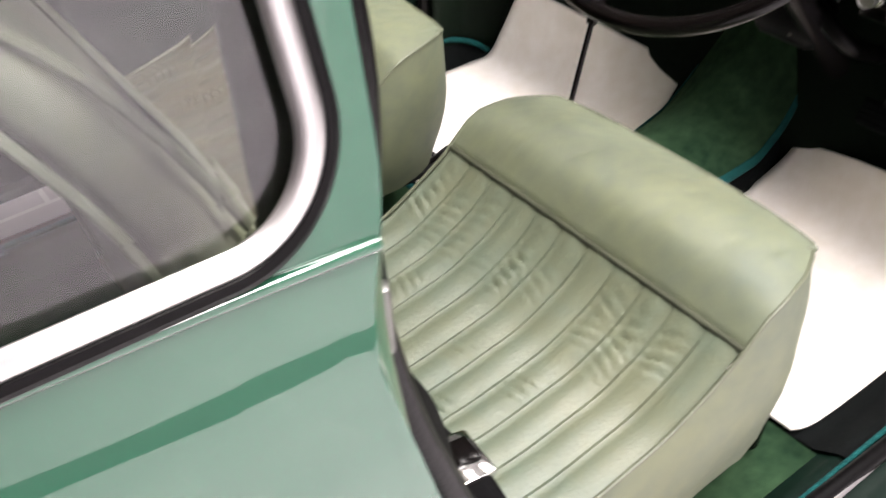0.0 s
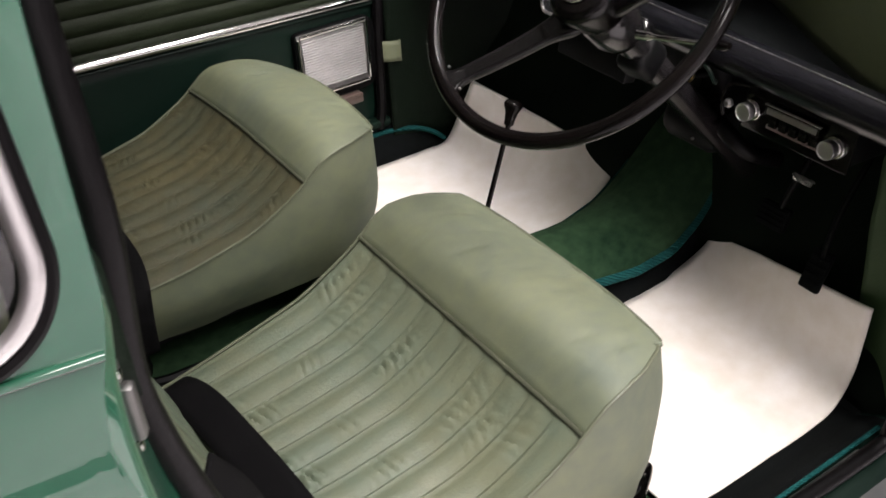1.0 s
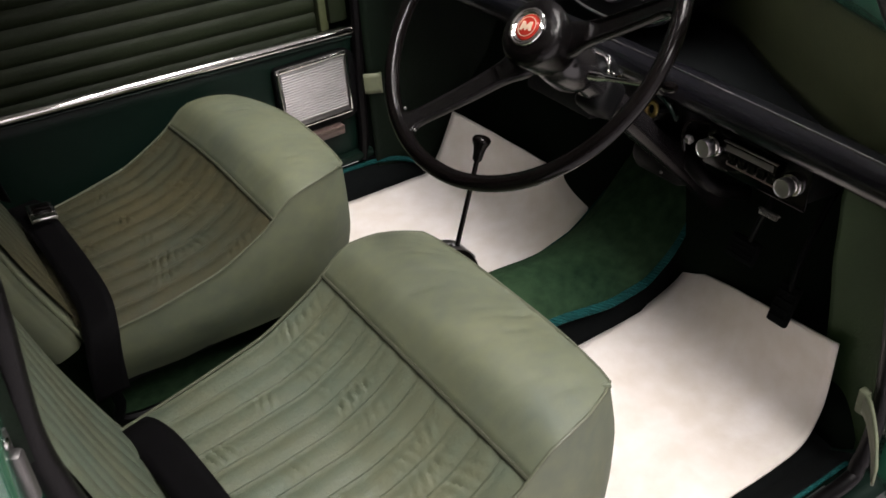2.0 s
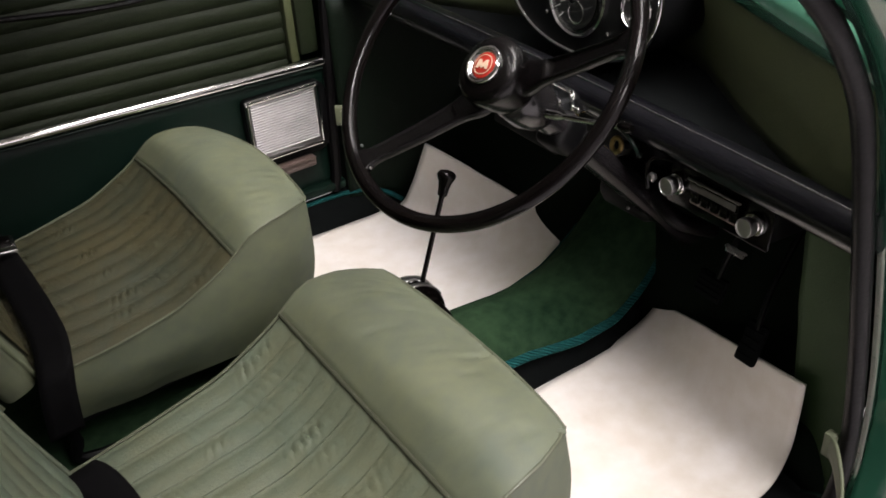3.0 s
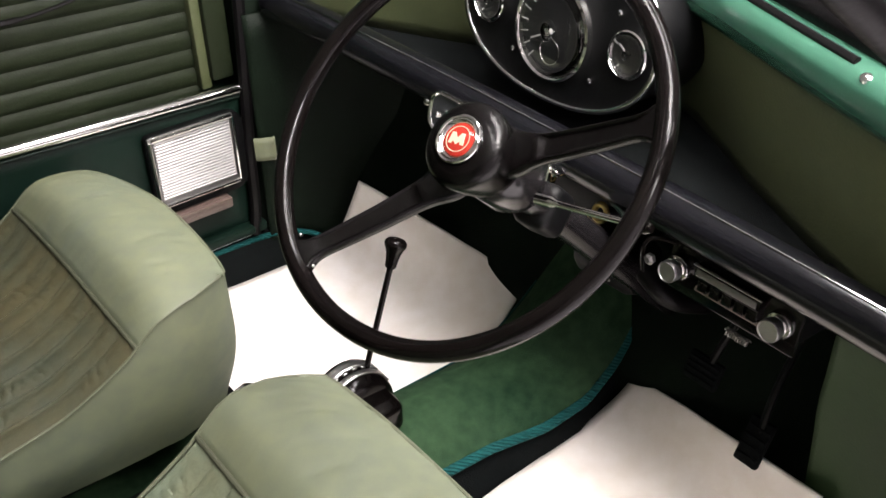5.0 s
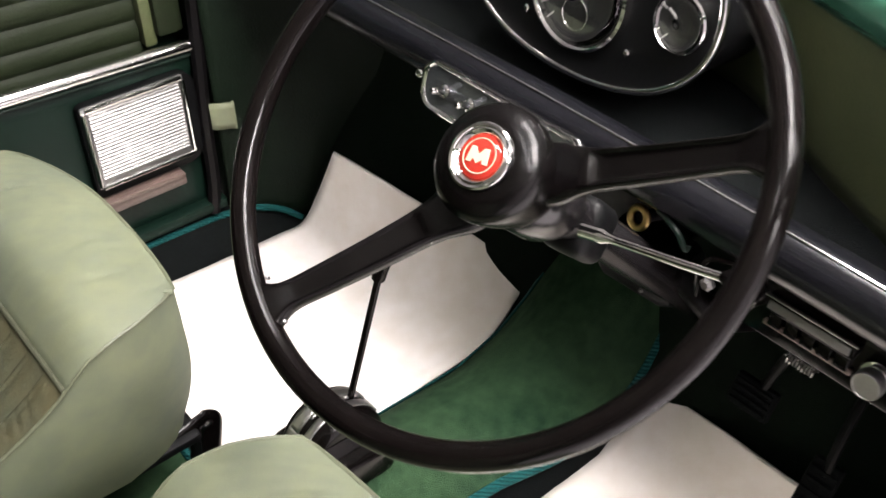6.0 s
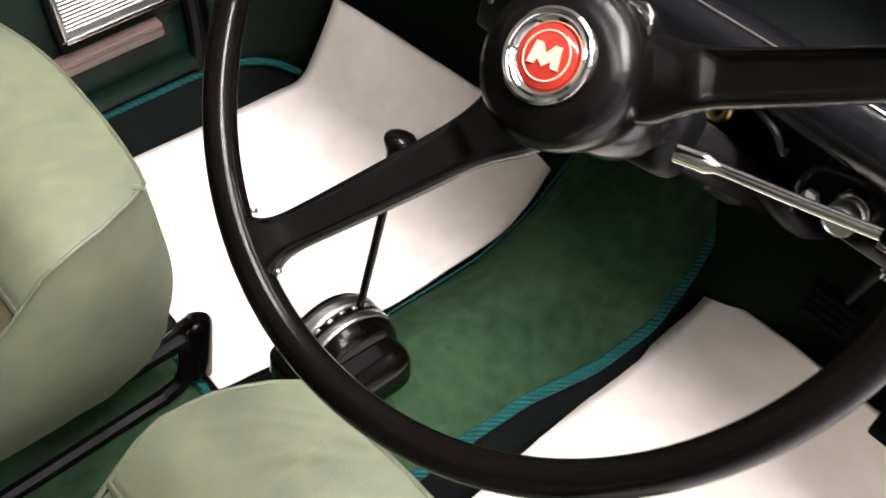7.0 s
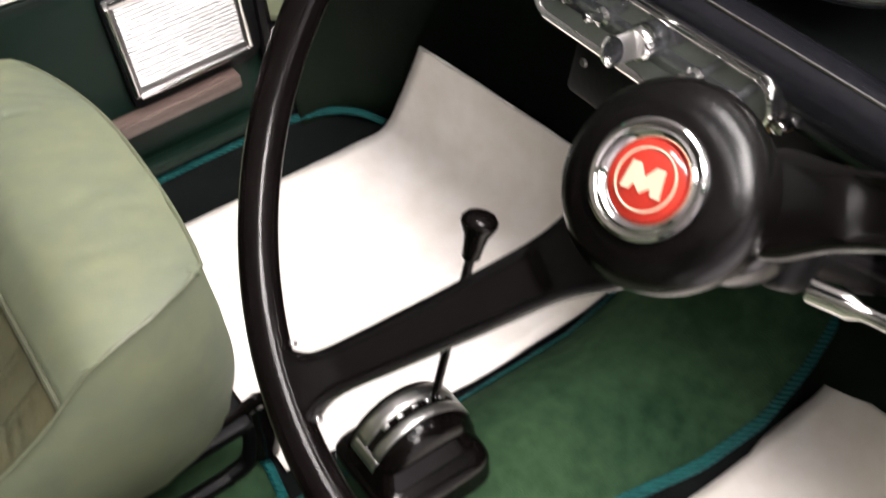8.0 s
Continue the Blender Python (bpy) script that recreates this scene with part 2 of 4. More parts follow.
def soft(table, x, w=0.02):
    """Linear interpolation smoothed over +-w."""
    return sum(lin(table, x + w * d) * k for d, k in ((-1.5, 1), (-1, 2), (-0.5, 3), (0, 3), (0.5, 3), (1, 2), (1.5, 1))) / 15


def lin(table, x):
    if x <= table[0][0]:
        return table[0][1]
    for (a, va), (b, vb) in zip(table, table[1:]):
        if x <= b:
            t = (x - a) / (b - a)
            return va + (vb - va) * t
    return table[-1][1]


def basis(origin, e1, e2, e3):
    return Matrix(((e1[0], e2[0], e3[0], origin[0]), (e1[1], e2[1], e3[1], origin[1]), (e1[2], e2[2], e3[2], origin[2]), (0, 0, 0, 1)))


def facing(origin, normal, along=(0, 1, 0)):
    """A frame whose z looks along normal and whose x lies near `along`."""
    n = Vector(normal).normalized()
    a = Vector(along)
    e1 = (a - n * a.dot(n)).normalized()
    return basis(origin, e1, n.cross(e1), n)


# ---- the garage round the car ----
tagged(put("ground", sheet(lambda u, v: Vector((-5 + 10 * u, -5 + 10 * v, 0)), 4, 4), CONCRETE), "pale mauve-grey tiled garage floor under the car", "floor", kind="structure")
for nm, lo, hi, mat in (("wall_north", (-5, 5, 0), (5, 5.15, 3), WALL), ("wall_south", (-5, -4.15, 0), (5, -4, 3), WALL_WHITE), ("wall_east", (5, -5, 0), (5.15, 5, 3), WALL), ("wall_west", (-5.15, -5, 0), (-5, 5, 3), WALL)):
    tagged(put(nm, box(lo, hi), mat, False), "painted block wall of the garage" if mat is WALL_WHITE else "plain garage wall", "wall", kind="structure")
tagged(put("ceiling", box((-5.1, -5.1, 3.0), (5.1, 5.1, 3.12)), CEILING, False), "plain garage ceiling", "ceiling", kind="structure")
for spot in LAMPS:
    lamp = thing("ceiling_light", (spot[0], spot[1], 3.0), "white ceiling light with a long glowing panel", "ceiling light", "ceiling lights")
    part("housing", box((spot[0] - 0.28, spot[1] - 0.8, 2.79), (spot[0] + 0.28, spot[1] + 0.8, 3.0), 0.01), WALL, lamp)
    part("diffuser", box((spot[0] - 0.25, spot[1] - 0.75, 2.765), (spot[0] + 0.25, spot[1] + 0.75, 2.79), 0.006), LAMP_GLOW, lamp)


# made-up dark strip, laid where the green side panel mirrors a dark band
STRIP_LINE = smoothline([(-2.8, -3.75, 0), (-1.9, -3.42, 0), (-1.0, -3.02, 0), (-0.3, -2.76, 0), (0.3, -2.62, 0), (0.62, -2.66, 0), (0.74, -2.80, 0), (0.66, -3.0, 0)], 10)


def dark_strip_point(u, v):
    """A hose-flat strip in a loose line with a hook at its end, added for its reflection."""
    k = min(int(u * (len(STRIP_LINE) - 1)), len(STRIP_LINE) - 2)
    p = STRIP_LINE[k].lerp(STRIP_LINE[k + 1], u * (len(STRIP_LINE) - 1) - k)
    d = (STRIP_LINE[k + 1] - STRIP_LINE[k]).normalized()
    w = 0.10 + 0.03 * noise.noise(Vector((u * 9, 1.0, 4.0))) - 0.05 * max(0.0, u - 0.75) / 0.25
    return Vector((p.x - d.y * w * (2 * v - 1), p.y + d.x * w * (2 * v - 1), 0.006 + 0.002 * math.sin(9 * u)))


tagged(put("reflection_strip", sheet(dark_strip_point, 140, 4), RUBBER, thick=0.005), "dark strip added on the pale garage floor to shape the body paint's reflection", "runner")


# ---- the car's shell ----
FLOOR_Z = 0.2


def floor_point(u, v):
    x, y = -1.15 + 1.85 * u, -0.6 + 1.2 * v
    return Vector((x, y, FLOOR_Z))


tagged(put("floor", sheet(floor_point, 10, 10), CARPET_DARK, thick=0.02), "black carpeted car floor", "car floor", kind="structure")


def toe_point(u, v):
    y = -0.56 + 1.12 * v
    x = 0.655 - 0.055 * (abs(y) / 0.56) ** 1.5 + lin([(0, 0.0), (0.3, 0.03), (0.7, 0.10), (1, 0.16)], u)
    z = FLOOR_Z - 0.01 + lin([(0, 0.0), (0.3, 0.12), (0.7, 0.28), (1, 0.55)], u)
    return Vector((x, y, z))


tagged(put("bulkhead", sheet(toe_point, 10, 12), FOOTWELL_SHADE, thick=0.02), "green lined toe board and bulkhead, blackened for the footwell's shade", "bulkhead", kind="structure")
# unseen panels added to stop lamp light leaking into the footwell
tagged(put("footwell_light_block", box((0.585, -0.60, 0.668), (0.92, 0.60, 0.682), 0.003), FOOTWELL_SHADE, False), "unseen black panel added under the scuttle to keep light out of the footwell", "scuttle", kind="structure")
for nm, s in (("side_light_block_driver", -1), ("side_light_block_passenger", 1)):
    tagged(put(nm, box((0.62, min(s * 0.60, s * 0.575), 0.10), (0.92, max(s * 0.60, s * 0.575), 0.666)), FOOTWELL_SHADE, False), "unseen plain panel added to keep light out at the footwell's side", "car wall", kind="structure")
tagged(put("rear_wall", box((-1.19, -0.6, 0.15), (-1.15, 0.6, 0.95)), VINYL_LINER, False), "plain trim panel that closes the rear", "car wall", kind="structure")


# raised carpeted tunnel with bound edges
def tunnel_point(x, s):
    """s from -1 (driver's side) to 1: across the hump."""
    near = lin([(-0.3, -0.105), (0.30, -0.108), (0.40, -0.115), (0.48, -0.133), (0.56, -0.140), (0.63, -0.133), (0.70, -0.116), (0.78, -0.085)], x)
    far = lin([(-0.3, 0.085), (0.16, 0.083), (0.36, 0.076), (0.5, 0.072), (0.6, 0.078), (0.68, 0.085), (0.78, 0.11)], x)
    top = lin([(-0.3, 0.145), (0.2, 0.142), (0.3, 0.135), (0.45, 0.124), (0.56, 0.14), (0.66, 0.20), (0.78, 0.32)], x)
    base = lin([(-0.3, 0.072), (0.5, 0.076), (0.58, 0.090), (0.65, 0.125), (0.78, 0.22)], x)
    mid = (near + far) / 2
    y = mid + (far - near) / 2 * s
    z = FLOOR_Z + base - (0.02 * s if s > 0 else 0) + (top - base) * (1 - abs(s) ** 2.4)
    return Vector((x, y, z))


tunnel = thing("tunnel_carpet", (0.2, -0.02, FLOOR_Z), "dark green carpet over the tunnel, edged with teal binding", "carpet", kind="structure")
part("carpet", sheet(lambda u, v: tunnel_point(-0.35 + 1.12 * u, -1 + 2 * v), 44, 24), CARPET, tunnel, thick=0.003)


def tape_point(s):
    """A woven tape folded over the carpet's edge."""
    def f(u, v):
        x = -0.35 + 1.10 * u
        e = tunnel_point(x, s)
        inner = tunnel_point(x, s * 0.968)
        if v < 0.6:
            p = inner.lerp(e, v / 0.6)
            return p + Vector((0, 0, 0.007 + 0.0015 * math.sin(math.pi * v / 0.6)))
        k = (v - 0.6) / 0.4
        return e + Vector((0, s * (0.003 * math.sin(math.pi * k) + 0.003 * k), 0.007 - 0.012 * k))
    return f


for s in (-1, 1):
    part("binding", sheet(tape_point(s), 70, 10), BINDING, tunnel, "teal woven edge binding", thick=0.002)
part("skirt", sheet(lambda u, v: tunnel_point(-0.35 + 1.12 * u, -1.0 + 2 * v) * 1.0 + Vector((0, 0, -0.02)) if 0 < v < 1 else Vector((tunnel_point(-0.35 + 1.12 * u, -1 + 2 * v).x, tunnel_point(-0.35 + 1.12 * u, -1 + 2 * v).y + (-0.018 if v == 0 else 0.018), FLOOR_Z + 0.004)), 30, 6), CARPET_DARK, tunnel, "black strip below the binding")


# green carpets under the seats
for nm, y0, y1 in (("driver", -0.578, -0.125), ("passenger", 0.115, 0.57)):
    rug = thing("floor_carpet", (0.0, (y0 + y1) / 2, FLOOR_Z), "dark green carpet under the front seat with bound edges", "carpet", kind="structure")
    part("carpet", sheet(lambda u, v, a=y0, b=y1: Vector((-0.9 + (1.115 if a < 0 else 1.06) * u, a + (b - a) * v, FLOOR_Z + 0.003 + (0.012 * max(0.0, 0.25 - v) if a < 0 else 0.0))), 20, 12), CARPET, rug, thick=0.006)
    if nm == "passenger":
        part("binding", tube([(-0.9, y0, FLOOR_Z + 0.004), (-0.3, y0, FLOOR_Z + 0.004), (0.135, y0, FLOOR_Z + 0.004), (0.155, y0 + 0.015, FLOOR_Z + 0.004), (0.16, y0 + 0.05, FLOOR_Z + 0.004), (0.16, y1 - 0.05, FLOOR_Z + 0.004), (0.155, y1 - 0.015, FLOOR_Z + 0.004), (0.135, y1, FLOOR_Z + 0.004), (-0.9, y1, FLOOR_Z + 0.004)], 0.006, 8), BINDING, rug, "teal woven edge binding")


# cream floor mats
def mat_thing(left, right, label):
    L, R = smoothline(left, 6), smoothline(right, 6)
    n = len(L) - 1

    def f(u, v):
        i = round(u * n)
        p = L[i].lerp(R[i], v)
        wave = 0.0035 * noise.noise(Vector((p.x * 9, p.y * 9, 3.1))) + 0.0012 * noise.noise(Vector((p.x * 26, p.y * 22, 8.1)))
        return p + Vector((0, 0, wave + 0.002))
    ob = put("floor_mat", sheet(f, n, 24), MAT, thick=0.0035, offset=1)
    return tagged(ob, label, "floor mat", "floor mats")


mat_thing([(0.175, 0.558, 0.209), (0.25, 0.553, 0.207), (0.40, 0.547, 0.206), (0.51, 0.542, 0.206), (0.555, 0.538, 0.212), (0.578, 0.524, 0.262), (0.583, 0.500, 0.315), (0.588, 0.474, 0.374)],
          [(0.172, 0.150, 0.209), (0.25, 0.138, 0.207), (0.40, 0.118, 0.208), (0.50, 0.11, 0.216), (0.57, 0.105, 0.23), (0.615, 0.106, 0.252), (0.647, 0.109, 0.278), (0.680, 0.110, 0.311)],
          "cream smooth floor mat curling up the passenger toe board")
mat_thing([(0.205, -0.145, 0.216), (0.25, -0.143, 0.216), (0.40, -0.138, 0.222), (0.50, -0.137, 0.226), (0.57, -0.138, 0.236), (0.61, -0.141, 0.252), (0.636, -0.146, 0.270), (0.661, -0.148, 0.290)],
          [(0.217, -0.495, 0.214), (0.26, -0.505, 0.207), (0.40, -0.508, 0.206), (0.49, -0.507, 0.207), (0.545, -0.505, 0.215), (0.575, -0.503, 0.262), (0.586, -0.500, 0.32), (0.589, -0.499, 0.381)],
          "cream smooth floor mat under the pedals on the driver's floor")


# driver's side body
SIDE = [(0.1, -0.60), (0.2, -0.62), (0.35, -0.645), (0.55, -0.66), (0.75, -0.664), (0.86, -0.652), (0.93, -0.638), (0.975, -0.628), (1.1, -0.597), (1.28, -0.535)]


def side_y(z):
    return sum(lin(SIDE, z + d) for d in (-0.03, -0.015, 0, 0.015, 0.03)) / 5


def rear_edge_x(z):
    return soft([(0.1, -0.33), (0.35, -0.345), (0.55, -0.385), (0.72, -0.430), (0.80, -0.446), (0.86, -0.450), (0.90, -0.450), (0.93, -0.446), (0.955, -0.436), (0.98, -0.428), (1.1, -0.42), (1.3, -0.40)], z, 0.012)


WIN_F, WIN_R, WIN_B, WIN_T = -0.447, -1.0, 0.972, 1.235


def window_loop(grow, n=96):
    """Points of the quarter window's rounded outline, grown outwards by `grow`."""
    pts = []
    x0, x1, z0, z1 = WIN_R - grow, WIN_F + grow, WIN_B - grow, WIN_T + grow
    rad = 0.052 + grow
    corners = [(x1 - rad, z0 + rad, -90), (x1 - rad, z1 - rad, 0), (x0 + rad, z1 - rad, 90), (x0 + rad, z0 + rad, 180)]
    for cx, cz, a0 in corners:
        for k in range(n // 4):
            a = radians(a0 + 90 * k / (n // 4 - 1))
            pts.append((cx + rad * math.cos(a), cz + rad * math.sin(a)))
    return [(x, z + 0.03 * max(0.0, -0.5 - x)) for x, z in pts]


def quarter_panel():
    bm = bmesh.new()
    inner = window_loop(0.0, 192)
    outer = []
    for k in range(48):
        if k < 16:
            outer.append((lin([(0, -0.72), (15, rear_edge_x(0.12))], k), 0.12))
        else:
            z = lin([(16, 0.135), (22, 0.62), (34, 0.93), (47, 1.08)], k)
            outer.append((rear_edge_x(z), z))
    for k in range(48):
        if k < 24:
            z = lin([(0, 1.085), (23, 1.29)], k)
            outer.append((rear_edge_x(z), z))
        else:
            outer.append((lin([(24, -0.41), (47, -0.72)], k), 1.29))
    for k in range(48):
        outer.append((lin([(0, -0.73), (23, -1.25)], k), 1.29) if k < 24 else (-1.25, lin([(24, 1.28), (47, 1.08)], k)))
    for k in range(48):
        outer.append((-1.25, lin([(0, 1.07), (23, 0.12)], k)) if k < 24 else (lin([(24, -1.24), (47, -0.74)], k), 0.12))
    rings = []
    for r in [0, 0.03, 0.07, 0.12, 0.18, 0.25, 0.33, 0.42, 0.52, 0.63, 0.75, 0.88, 1.0]:
        rings.append([bm.verts.new((x + (ox - x) * r, side_y(z + (oz - z) * r), z + (oz - z) * r)) for (x, z), (ox, oz) in zip(inner, outer)])
    n = len(inner)
    for a, b in zip(rings, rings[1:]):
        for k in range(n):
            bm.faces.new((a[k], a[(k + 1) % n], b[(k + 1) % n], b[k]))
    return bm


quarter = thing("quarter_panel", (-0.8, -0.63, 0.12), "glossy green painted rear body side with a quarter window", "car body", kind="structure")
panel = part("panel", quarter_panel(), PAINT, quarter)
# shut face of the pillar, rolled in from the outer skin
ZS = [0.12 + 1.16 * k / 60 for k in range(61)]
part("shut_face", sheet(lambda u, v: Vector((rear_edge_x(ZS[round(u * 60)]) + lin([(0, 0.0), (0.15, 0.006), (0.3, 0.013), (1, 0.030)], v) * min(1.0, max(0.25, (1.02 - ZS[round(u * 60)]) / 0.1)), side_y(ZS[round(u * 60)]) + lin([(0, 0.0), (0.15, 0.005), (0.3, 0.012), (1, 0.075)], v), ZS[round(u * 60)])), 60, 10), PAINT, quarter)
part("waist_bead", tube([Vector((x, side_y(z) - 0.001, z)) for x, z in [(-0.437 - 0.6 * k / 30, 0.957 + 0.035 * (1 - (1 - k / 30) ** 3) * 0.55) for k in range(31)]], [0.0034] * 31, 10), PAINT, quarter)
trim = [(x, z) for x, z in window_loop(-0.006)]
part("window_trim", tube([Vector((x, side_y(z) - 0.004, z)) for x, z in trim], 0.0072, 10, closed=True, flat=0.55, up=(0, 1, 0)), TRIM, quarter, "polished bright window surround")
part("window_rubber", tube([Vector((x, side_y(z) - 0.003, z)) for x, z in window_loop(0.002)], 0.0045, 8, closed=True), RUBBER, quarter, "black rubber window seal")
bm = bmesh.new()
bm.faces.new([bm.verts.new((x, side_y(z) + 0.002, z)) for x, z in window_loop(-0.004)])
pane = part("pane", bm, GLASS, quarter, "clear quarter window glass", smooth=False, thick=0.004)
pane.visible_shadow = False
part("pillar_trim", sheet(lambda u, v: Vector((-0.478 + 0.03 * v + (0.058 - 0.02 * v) * u, side_y(0.90 + 0.32 * v) + 0.034, 0.90 + 0.32 * v)), 4, 12), BOARD_SHADED, quarter, "trim board inside the pillar, coloured as in shade", thick=0.004)
striker = thing("door_striker", (-0.432, -0.6, 0.82), "worn chrome door striker plate on the pillar", "striker plate")
SM = facing((-0.434, -0.611, 0.895), (0.80, -0.45, 0.0), (0, 0, 1))
part("plate", box((-0.036, -0.008, 0.0), (0.036, 0.008, 0.004), 0.002, m=SM), STEEL, striker)
part("wedge", box((-0.020, -0.005, 0.003), (0.022, 0.006, 0.011), 0.003, m=SM), STEEL, striker)
for z in (-0.029, 0.029):
    part("screw", lathe([(0.0042, 0.003), (0.004, 0.005), (0.002, 0.006)], SM @ Matrix.Translation((z, 0, 0)), 12), CHROME, striker)


# door opening seal on the driver's side
def seal_y(x, z):
    return -0.58 - 0.020 * min(1.0, max(0.0, (x - 0.1) / 0.22)) + 0.2 * max(0.0, z - 1.0)


SEAL = [(-0.30, 0.232), (-0.325, 0.36), (-0.345, 0.55), (-0.375, 0.68), (-0.398, 0.76), (-0.414, 0.84), (-0.419, 0.90), (-0.411, 1.0), (-0.408, 1.1), (-0.402, 1.2), (-0.36, 1.262), (-0.15, 1.275), (0.02, 1.262), (0.13, 1.2),
        (0.225, 1.12), (0.312, 1.05), (0.358, 1.0), (0.397, 0.95), (0.428, 0.9), (0.447, 0.85), (0.462, 0.8), (0.488, 0.7), (0.512, 0.6), (0.534, 0.5), (0.548, 0.42), (0.554, 0.33), (0.536, 0.26), (0.49, 0.235), (0.2, 0.228), (-0.1, 0.228)]
tagged(put("door_seal", tube(smoothline([(x, seal_y(x, z), z) for x, z in SEAL], 6, True), 0.012, 10, closed=True), RUBBER), "black rubber seal round the driver's door opening", "door seal", kind="structure")
tagged(put("sill", sheet(lambda u, v: Vector((-0.36 + 0.98 * u, lin([(0, -0.52), (0.2, -0.545), (0.35, -0.56), (0.75, -0.615), (0.85, -0.63), (1, -0.635)], v), lin([(0, 0.195), (0.2, 0.21), (0.35, 0.222), (0.75, 0.222), (0.85, 0.215), (1, 0.1)], v))), 24, 14), PAINT_SHADED, thick=0.01), "door sill painted in the shade-darkened green", "sill", kind="structure")
edge2 = thing("sill_carpet", (0.1, -0.54, 0.2), "black sill carpet with teal binding on the driver's side", "carpet", kind="structure")
part("carpet", sheet(lambda u, v: Vector((0.218 + 0.352 * u, lin([(0, -0.50), (0.4, -0.53), (0.8, -0.562), (1, -0.574)], v), lin([(0, 0.203), (0.4, 0.207), (0.8, 0.229), (1, 0.231)], v))), 20, 8), CARPET_DARK, edge2)
part("binding", tube([(-0.30 + 0.85 * k / 20, -0.575, 0.2305) for k in range(21)], 0.0035, 8), BINDING, edge2, "teal woven edge binding")
tread = thing("tread_strip", (0.1, -0.59, 0.225), "scuffed bright metal tread strip along the sill", "tread strip")
part("strip", tube([(-0.3 + 0.79 * k / 20, -0.592, 0.2285) for k in range(21)], 0.0105, 8, flat=0.5, up=(0, 0, 1)), ALLOY, tread)
for x in (0.338, 0.0):
    part("screw", lathe([(0.006, 0), (0.006, 0.002), (0.003, 0.0035)], facing((x, -0.6285, 0.214), (0, -1, 0.3)), 12), CHROME, tread)
# hinge post, front of the opening
def post_point(u, v):
    i = u * 12
    zz = lin([(0, 0.20), (12, 1.06)], i)
    xs = soft([(0.2, 0.564), (0.33, 0.575), (0.42, 0.570), (0.5, 0.557), (0.6, 0.535), (0.7, 0.510), (0.8, 0.483), (0.85, 0.468), (0.9, 0.450), (0.95, 0.419), (1.0, 0.380), (1.06, 0.328)], zz)
    return Vector((xs + lin([(0, 0.0), (0.2, 0.004), (0.45, 0.010), (0.55, 0.018), (0.65, 0.036), (1, 0.20)], v), -0.603 - lin([(0, 0.0), (0.2, 0.03), (0.45, 0.066), (0.55, 0.074), (0.65, 0.078), (1, 0.082)], v), zz))


tagged(put("hinge_post", sheet(post_point, 24, 10), PAINT, thick=0.006), "green painted front door post", "door post", kind="structure")
strap = thing("check_strap", (0.56, -0.59, 0.33), "pale green leather check strap looped at the front door post", "check strap")
part("loop", sheet(lambda u, v: (lambda p: p + Vector((0, 0, 0.034 * (v - 0.5))))(smoothline([(0.540, -0.580, 0.365), (0.530, -0.597, 0.368), (0.518, -0.614, 0.36), (0.50, -0.635, 0.345), (0.47, -0.66, 0.33)], 6)[round(u * 24)]), 24, 4), VINYL, strap, thick=0.004)
part("anchor", box((0.532, -0.590, 0.345), (0.546, -0.575, 0.385), 0.003), VINYL, strap)

# kick panels
def kick_driver(u, v):
    z = 0.205 + 0.49 * v
    x0 = soft([(0.2, 0.588), (0.33, 0.592), (0.45, 0.583), (0.573, 0.562), (0.70, 0.526)], z)
    return Vector((x0 + 0.03 * u + 0.008 * math.sin(math.pi * u), -0.576 + lin([(0.2, 0.105), (0.5, 0.118), (0.62, 0.108), (0.7, 0.085)], z) * u ** 0.9, z))


tagged(put("kick_panel_driver", sheet(kick_driver, 12, 14), KICK, thick=0.005), "green trim board on the driver's footwell side", "kick panel", kind="structure")


def kick_passenger(u, v):
    x = 0.455 + 0.27 * u
    y = lin([(0, 0.592), (0.25, 0.585), (0.5, 0.56), (0.75, 0.525), (1, 0.48)], u)
    return Vector((x, y - 0.02 * v * u, 0.205 + 0.49 * v))


tagged(put("kick_panel_passenger", sheet(kick_passenger, 16, 12), BOARD_SHADED, thick=0.005), "green trimmed passenger footwell side, coloured as in shade", "kick panel", kind="structure")

# roof, pillars and screen, above the view
def roof_point(u, v):
    x = -1.25 + 1.3 * u
    y = -0.53 + 1.06 * v
    return Vector((x, y, 1.27 + 0.08 * (1 - (2 * v - 1) ** 4) * (1 - (2 * u - 1) ** 6)))


tagged(put("roof", sheet(roof_point, 16, 16), HEADLINING, thick=0.02), "pale headlining under the car's roof", "roof", kind="structure")
tagged(put("roof_skin", sheet(lambda u, v: roof_point(u, v) + Vector((0.02 * (u - 0.5), 0.03 * (v - 0.5), 0.028 - 0.03 * (2 * v - 1) ** 8)), 16, 16), PAINT, thick=0.004), "glossy green painted roof skin above the headlining", "roof", kind="structure")
for nm, s in (("pillar_front_driver", -1), ("pillar_front_passenger", 1)):
    tagged(put(nm, tube([(0.05, s * 0.51, 1.275), (0.25, s * 0.545, 1.13), (0.45, s * 0.575, 0.985), (0.60, s * 0.60, 0.88)], 0.026, 10, flat=0.7), PAINT), "green painted windscreen pillar", "pillar", kind="structure")
screen = put("windscreen", sheet(lambda u, v: Vector((lin([(0, 0.615), (1, 0.06)], u) + 0.07 * (1 - (2 * v - 1) ** 2), -0.585 + 1.17 * v + (0.06 * u * (1 - 2 * v)), lin([(0, 0.935), (1, 1.29)], u))), 8, 16), GLASS, thick=0.005)
tagged(screen, "clear curved windscreen glass", "windscreen", kind="structure").visible_shadow = False
